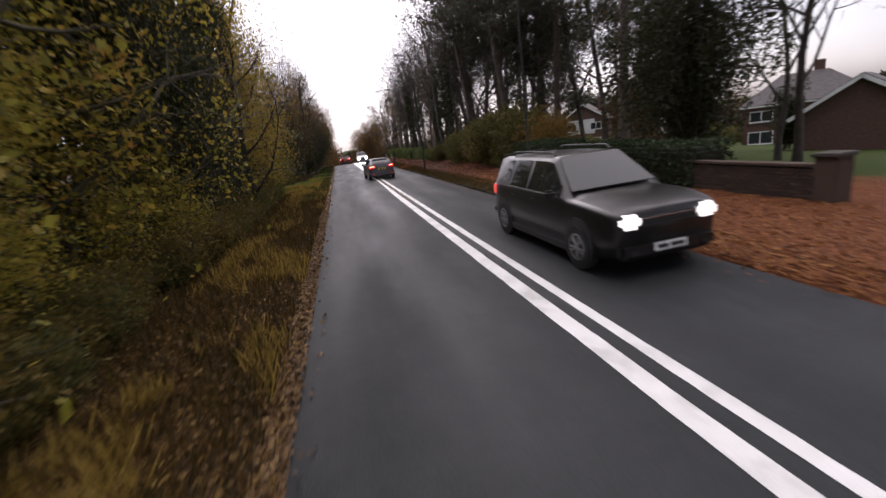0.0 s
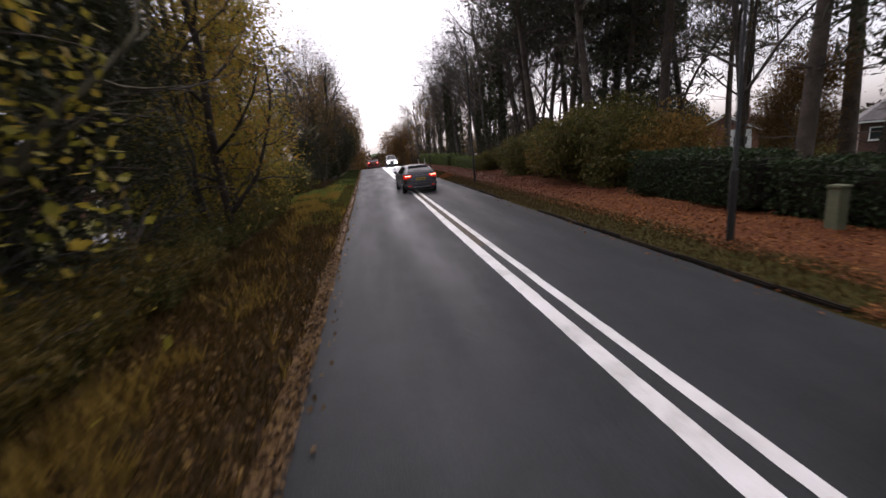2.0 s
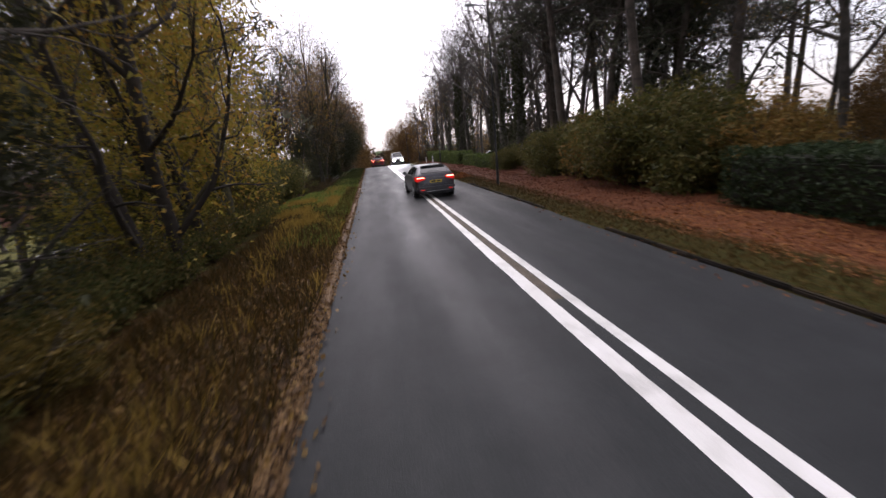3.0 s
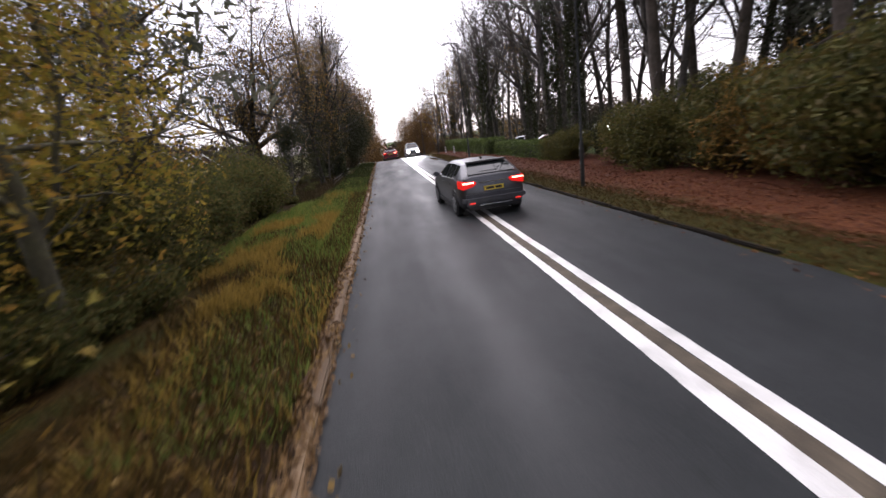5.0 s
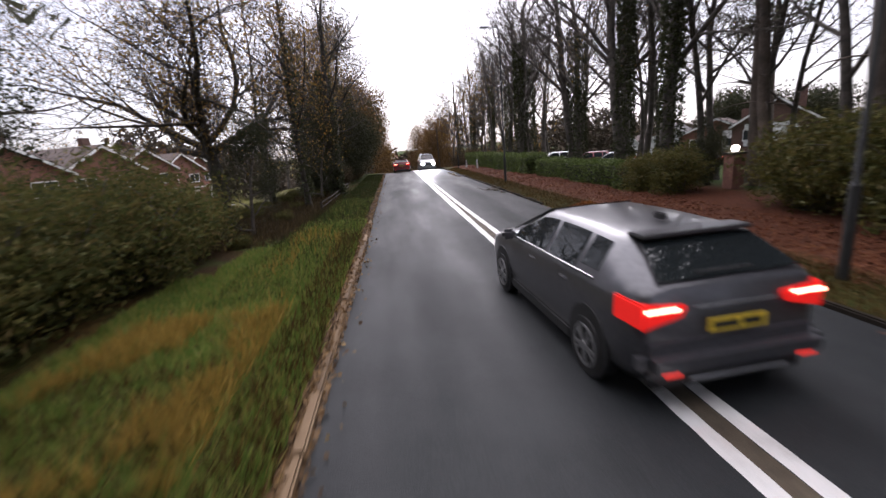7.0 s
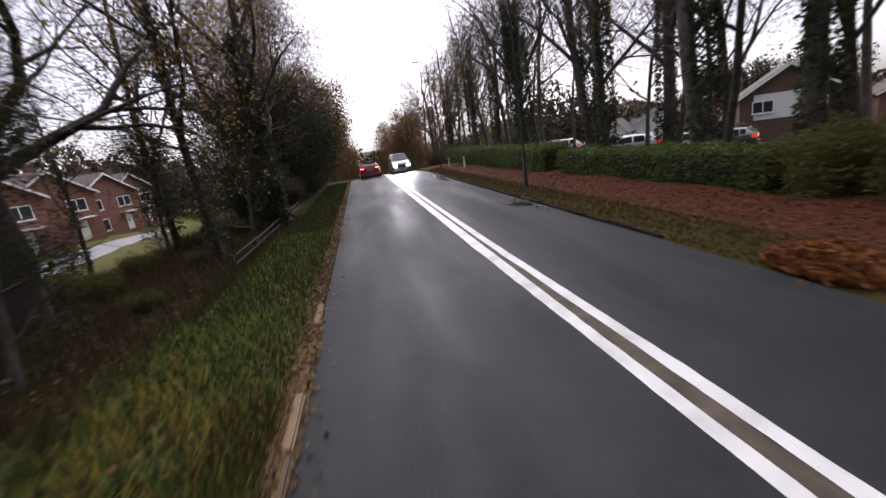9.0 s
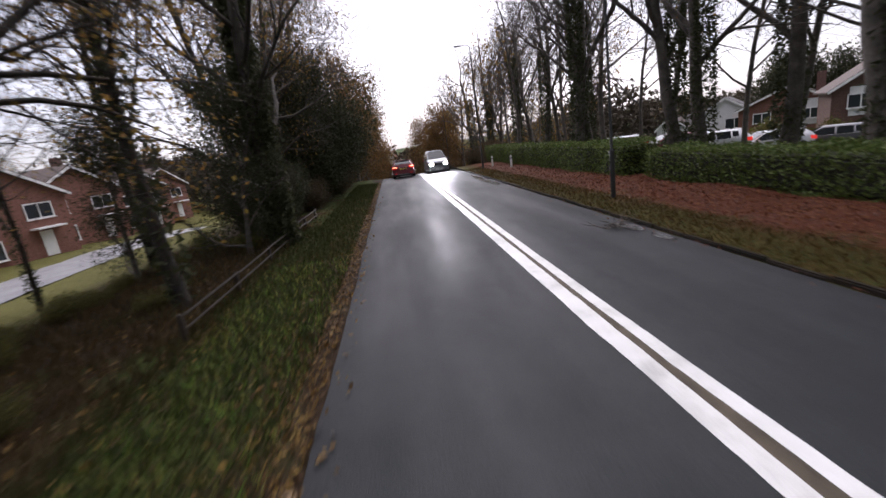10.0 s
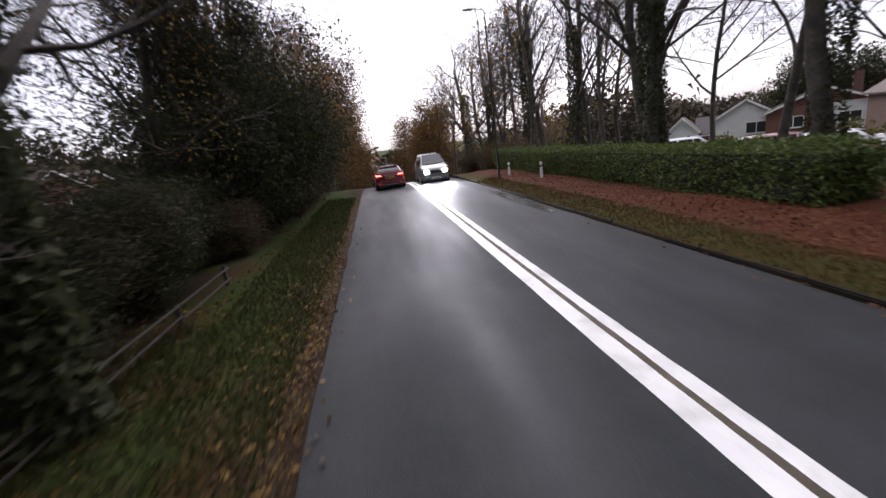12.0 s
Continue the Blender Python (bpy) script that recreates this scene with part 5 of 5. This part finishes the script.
def car_paint(name, colour, metal=0.4, coat=0.35):
    m = material(name, [tuple(c * 0.85 for c in colour), colour], 3, 0.32, 0.0, 20, metal=metal, coat=coat, rough_var=0.06)
    return m


P_BLUE = car_paint("paint_pale_blue", (0.2, 0.26, 0.33))
P_DARK = car_paint("paint_dark_bronze", (0.016, 0.0145, 0.0135), 0.2, 0.12)
P_GREY = car_paint("paint_dark_grey", (0.1, 0.1, 0.108), 0.55)
P_WHITE = car_paint("paint_silver_white", (0.55, 0.56, 0.57), 0.2)
P_SILVER = car_paint("paint_silver_grey", (0.2, 0.21, 0.22), 0.5)
P_RED = car_paint("paint_maroon", (0.16, 0.03, 0.035))
car("pale blue hatchback with lit tail lamps, far along the road", pose(-1.45, 91.7, fall(137) + 0.02, -5.5), P_BLUE, 4.1, 1.74, 1.5, high_lamps=True, tail=M_TAIL, tail_slope=0.35)
car("dark bronze off-road car with lit headlamps", pose(1.85, 9.8, 0, 0, 0, 180), P_DARK, 4.6, 1.86, 1.7, belt=1.04, bonnet=1.06, nose=0.95, screen=(1.2, 1.95), upright=True, head=M_HEAD_SOFT, rails=True, tyre=0.36)
car("dark grey hatchback with lit red tail lamps, crossing the centre line", pose(0.28, 30.2, 0, 0, 0, 3), P_GREY, 4.2, 1.78, 1.43, belt=0.95, bonnet=0.93, nose=0.74, tail_slope=0.46, screen=(1.0, 1.95), tail=M_TAIL)
car("silver off-road car with bright headlamps", pose(1.35, 78.5, -0.2, 0, 0, 180), P_SILVER, 4.3, 1.78, 1.85, belt=1.1, bonnet=1.15, nose=0.95, upright=True, head=M_HEAD)
car("maroon saloon with lit tail lamps", pose(-1.5, 73.5, -0.07, -1.5), P_RED, 4.4, 1.76, 1.42, tail=M_TAIL)
for cx, cy, turn, paint, words in ((19.5, 64.2, 60, P_WHITE, "parked white car in front of the houses"), (17.8, 65.9, 80, P_RED, "parked red car in front of the houses"), (22.5, 63.2, 70, P_WHITE, "parked white car in front of the houses"),
                                   (25.5, 61.8, 40, P_GREY, "parked grey car in front of the houses"), (16.2, 70.0, 80, P_WHITE, "parked white car in front of the houses"), (21.5, 69.3, 100, P_BLUE, "parked pale blue car in front of the houses")):
    car(words, pose(cx, cy, land(cx, cy), 0, 0, turn), paint, 4.2, 1.75, 1.48, group="cars parked by the houses")


for lx in (0.8, 1.9):
    beam = bpy.data.lights.new("headlamp_beam", "SPOT")
    beam.energy, beam.spot_size, beam.spot_blend, beam.shadow_soft_size = 900, radians(55), 0.8, 0.1
    new("headlamp_beam", beam).matrix_world = look((lx, 74.1, 0.7), (lx - 0.3, 58, 0.0))


# ---- brick garden wall with a pier ----
wall_bits = thing("garden_wall", "low dark brick garden wall ending in a pier", "wall", kind="")
part("wall_core", box_mesh("wall_core", (0.17, 3.5, 0.9), (6.75, 8.4, 0.2), M_MORTAR), wall_bits)
brick_me = box_mesh("brick", (0.215, 0.212, 0.064), (0, 0, 0), M_WALLBRICK, 0.006)
rb = random.Random(9)
for course in range(9):
    for k in range(15):
        y = 6.78 + k * 0.226 + (0.113 if course % 2 else 0)
        part("brick", brick_me, wall_bits, m=pose(6.75 + rb.uniform(-0.006, 0.006), y, 0.07 + course * 0.075, 0, 0, rb.uniform(-0.8, 0.8)))
part("coping", box_mesh("coping", (0.3, 3.6, 0.06), (6.75, 8.4, 0.77), M_WALLBRICK, 0.015), wall_bits)
part("pier", box_mesh("pier", (0.42, 0.42, 1.2), (6.75, 6.6, 0.35), M_WALLBRICK, 0.012), wall_bits)
part("pier_cap", box_mesh("pier_cap", (0.52, 0.52, 0.08), (6.75, 6.6, 0.99), M_MORTAR, 0.02), wall_bits)

# ---- small things along the verges ----
gate_pier = thing("gate_pier", "brick gate pier with a small lit globe lamp", "gate pier", m=pose(9.4, 41.1, land(9.4, 41.1)))
part("shaft", box_mesh("shaft", (0.45, 0.45, 1.25), (0, 0, 0.6), M_BRICK, 0.01), gate_pier)
part("cap", box_mesh("cap", (0.55, 0.55, 0.07), (0, 0, 1.26), M_MORTAR, 0.015), gate_pier)
bm = bmesh.new()
bmesh.ops.create_uvsphere(bm, u_segments=16, v_segments=10, radius=0.11, matrix=Matrix.Translation((0, 0, 1.42)))
part("globe", bm_mesh("globe", bm, M_BULB, True), gate_pier, "small glowing white globe")

for mx, my, h in ((5.4, 67.3, 0.75), (5.0, 71.0, 0.7)):
    post = thing("marker_post", "short white marker post in the leaves", "marker post", group="marker posts", m=pose(mx, my, land(mx, my)))
    part("post", box_mesh("post", (0.12, 0.1, h + 0.2), (0, 0, h / 2 - 0.1), M_WHITE, 0.02), post)
    part("band", box_mesh("band", (0.13, 0.11, 0.08), (0, 0, h * 0.75), M_BLACKTRIM, 0.005), post)

cabinet = thing("utility_cabinet", "small weathered green utility cabinet by the hedge", "cabinet", m=pose(6.15, 14.4, land(6.15, 14.4)))
M_CAB = material("cabinet_green", [(0.1, 0.12, 0.07), (0.16, 0.17, 0.1)], 4, 0.6, 0.2, 40)
part("body", box_mesh("body", (0.22, 0.26, 0.8), (0, 0, 0.38), M_CAB, 0.02), cabinet)
part("lid", box_mesh("lid", (0.26, 0.3, 0.05), (0, 0, 0.8), M_CAB, 0.012), cabinet)

# post and rail fence on the bank
fence = thing("rail_fence", "low weathered two-rail wooden fence on the bank", "fence")
post_me = box_mesh("post", (0.07, 0.07, 0.6), (0, 0, 0.1), M_WOOD, 0.01)
rail_me = box_mesh("rail", (0.025, 2.2, 0.04), (0, 0, 0), M_WOOD, 0.01)
for k in range(6):
    y = 45.5 + 2.2 * k
    zf = land(-5.5, y)
    part("post", post_me, fence, m=pose(-5.5 + rb.uniform(-0.03, 0.03), y, zf, rb.uniform(-2, 2), rb.uniform(-2, 2), 0))
    if k < 5:
        for zr in (0.2, 0.38):
            part("rail", rail_me, fence, m=pose(-5.44, y + 1.1, zf + zr + rb.uniform(-0.02, 0.02), rb.uniform(-0.6, 0.6), 0, 0))

# puddles by the kerb
M_WATER = glass_material("puddle_water", (0.03, 0.03, 0.03), 0.12)
ripple = M_WATER.node_tree.nodes.new("ShaderNodeTexNoise")
ripple.inputs["Scale"].default_value = 9
ripple_bump = M_WATER.node_tree.nodes.new("ShaderNodeBump")
ripple_bump.inputs["Strength"].default_value, ripple_bump.inputs["Distance"].default_value = 0.5, 0.03
M_WATER.node_tree.links.new(ripple.outputs["Fac"], ripple_bump.inputs["Height"])
M_WATER.node_tree.links.new(ripple_bump.outputs["Normal"], M_WATER.node_tree.nodes["Principled BSDF"].inputs["Normal"])
M_WATER.node_tree.nodes["Principled BSDF"].inputs["Specular IOR Level"].default_value = 0.8


def puddle(x, y, rx, ry, seed):
    pts = []
    for i in range(40):
        a = i * math.pi / 20
        r = 1 + 0.25 * noise.noise((math.cos(a) * 1.5, math.sin(a) * 1.5, seed))
        pts.append((x + math.cos(a) * rx * r, y + math.sin(a) * ry * r, -0.008))
    ob = new("puddle", mesh_of("puddle", pts, [list(range(40))], M_WATER))
    tagged(ob, "shallow rain puddle at the road edge", "puddle", group="rain puddles", kind="structure")


puddle(2.55, 47.9, 0.16, 0.41, 1.0)
puddle(2.5, 62.5, 0.25, 3.40, 2.0)
puddle(2.6, 46.9, 0.12, 0.34, 3.0)

# heap of swept leaves and earth, and a fallen branch
rng = np.random.default_rng(77)
n = 2600
a, r = rng.uniform(0, 2 * np.pi, n), np.sqrt(rng.uniform(0, 1, n))
hx, hy = 3.35 + np.cos(a) * r * 0.55, 39.5 + np.sin(a) * r * 0.9
hz = 0.05 + 0.28 * (1 - r ** 1.5) * rng.uniform(0.3, 1, n)
v, f = cards(rng, np.stack([hx, hy, hz], 1), 0.09)
tagged(new("leaf_heap", mesh_of("leaf_heap", v, f, M_FALLEN)), "heap of swept brown leaves at the kerb", "leaf heap", kind="stuff")
branch = thing("fallen_branch", "small fallen twiggy branch lying on the asphalt", "branch")
for i in range(26):
    t = Tubes()
    p, rr = limb(rng, (2.3 + rng.normal() * 0.15, 48.0 + rng.normal() * 0.15, 0.03), rng.normal(size=3) * (1, 1, 0.25), rng.uniform(0.3, 0.7), 0.012, 0.003, 3, 0.2)
    p[:, 2] = np.abs(p[:, 2]) + 0.012
    t.add(p, rr, 4)
    part("twig", t.mesh("twig", M_BARK), branch)


# ---- fallen leaves and grass ----
def on_land(rng, n, x0, x1, y0, y1, lift):
    x, y = rng.uniform(x0, x1, n), rng.uniform(y0, y1, n)
    return np.stack([x, y, np.array([land(a, b) for a, b in zip(x, y)]) + lift], 1)


def sprinkle(name, label, regions, size, mat, seed, flat=0.75):
    rng = np.random.default_rng(seed)
    at = np.concatenate([on_land(rng, n, x0, x1, y0, y1, 0.025) for n, x0, x1, y0, y1 in regions])
    at[:, 2] = np.where((at[:, 0] > LEFT_EDGE) & (at[:, 0] < RIGHT_EDGE), 0.012, at[:, 2])
    v, f = cards(rng, at, size, flat=flat, long=1.3)
    tagged(new(name, mesh_of(name, v, f, mat)), label, "leaves", kind="stuff")


sprinkle("leaf_litter", "wet fallen autumn leaves on the verge", [(16000, -5.6, -3.3, -0.7, 28.5), (2500, -4.2, -3.3, 28.5, 68.0), (500, -3.3, -3.0, 0.0, 61.2), (2500, -5.6, -4.2, 28.5, 39.4), (3000, -8.0, -5.0, 39.4, 55.7)], 0.05, M_FALLEN_DARK, 81)
sprinkle("leaf_litter", "dark rotting leaves in the shade-tinted grass", [(14000, -5.4, -3.35, 38.0, 62.0)], 0.034, M_BRACKEN, 86)
sprinkle("leaf_litter", "orange-brown fallen leaves below the hedge", [(6500, 2.85, 3.7, 1.4, 11.6), (13000, 3.6, 6.6, 2.7, 22.0), (300, 2.4, 3.0, 3.4, 25.0)], 0.042, M_FALLEN, 82)
sprinkle("leaf_litter", "dark russet wet leaves below the hedge", [(13000, 3.6, 6.6, 22.0, 41.0), (16000, 4.0, 6.4, 41.0, 72.0), (300, 2.4, 3.0, 25.0, 61.0)], 0.042, M_FALLEN_RED, 85)

sprinkle("edge_debris", "tan mud and leaf scraps along the road edge", [(12000, -3.48, -3.2, 0.0, 41.4)], 0.036, M_DEBRIS, 83)
sprinkle("edge_debris", "dark wet leaf scraps and earth along the road edge", [(5000, -3.6, -3.28, 39.4, 70.7)], 0.03, M_FALLEN_DARK, 84)


def lawn(label, regions, height, seed, mat=M_GRASS, patch=None):
    rng = np.random.default_rng(seed)
    at = np.concatenate([on_land(rng, n, x0, x1, y0, y1, -0.01) for n, x0, x1, y0, y1 in regions])
    if patch is not None:
        keep = np.array([noise.noise((x * 0.9, y * 0.5, 4.0)) + 0.5 * noise.noise((x * 3, y * 2, 9.0)) for x, y, z in at])
        at = at[keep > patch if patch < 0.5 else keep < 1 - patch]
    v, f = blades(rng, at, height, 0.014)
    tagged(new("grass", mesh_of("grass", v, f, mat)), label, "grass", kind="stuff")


lawn("rough green grass along the bank", [(32000, -6.8, -3.45, 27.9, 36.0), (4500, -6.2, -3.45, 36.0, 38.4), (2600, -5.5, -3.45, 38.4, 42.1), (1200, -5.2, -3.5, 42.1, 48.9), (2500, -5.0, -3.5, 22.4, 27.9)], 0.15, 91)
lawn("long dry golden grass leaning over the verge", [(22000, -5.9, -3.45, -0.7, 28.5), (2600, -6.2, -4.2, 27.2, 31.9), (2500, -4.0, -3.45, 28.5, 39.4)], 0.22, 94, M_GRASS_DRY)
lawn("dead brown undergrowth on the slope", [(13000, -9.5, -5.3, 38.7, 54.4)], 0.26, 96, M_BRACKEN)
lawn("tufts of bleached golden grass on the verge", [(9000, -5.4, -3.45, -0.7, 14.3), (3200, -5.4, -3.45, 14.3, 27.2), (17000, -6.2, -4.1, 25.5, 33.5), (700, -5.2, -3.8, 34.0, 40.8)], 0.3, 95, M_GRASS_GOLD, 0.12)
# under the trees the shade is painted in with the darker grass
lawn("bank grass with tree shade in its colour", [(6000, -5.6, -3.5, 34.0, 38.7), (15000, -5.6, -3.5, 38.1, 54.4), (10000, -5.0, -3.5, 54.4, 70.7)], 0.13, 93, M_GRASS_DARK)
lawn("short worn grass beside the kerb", [(16000, 2.85, 4.1, 10.2, 40.8), (14000, 2.85, 4.1, 40.8, 70.7)], 0.08, 92, M_GRASS_DRY)
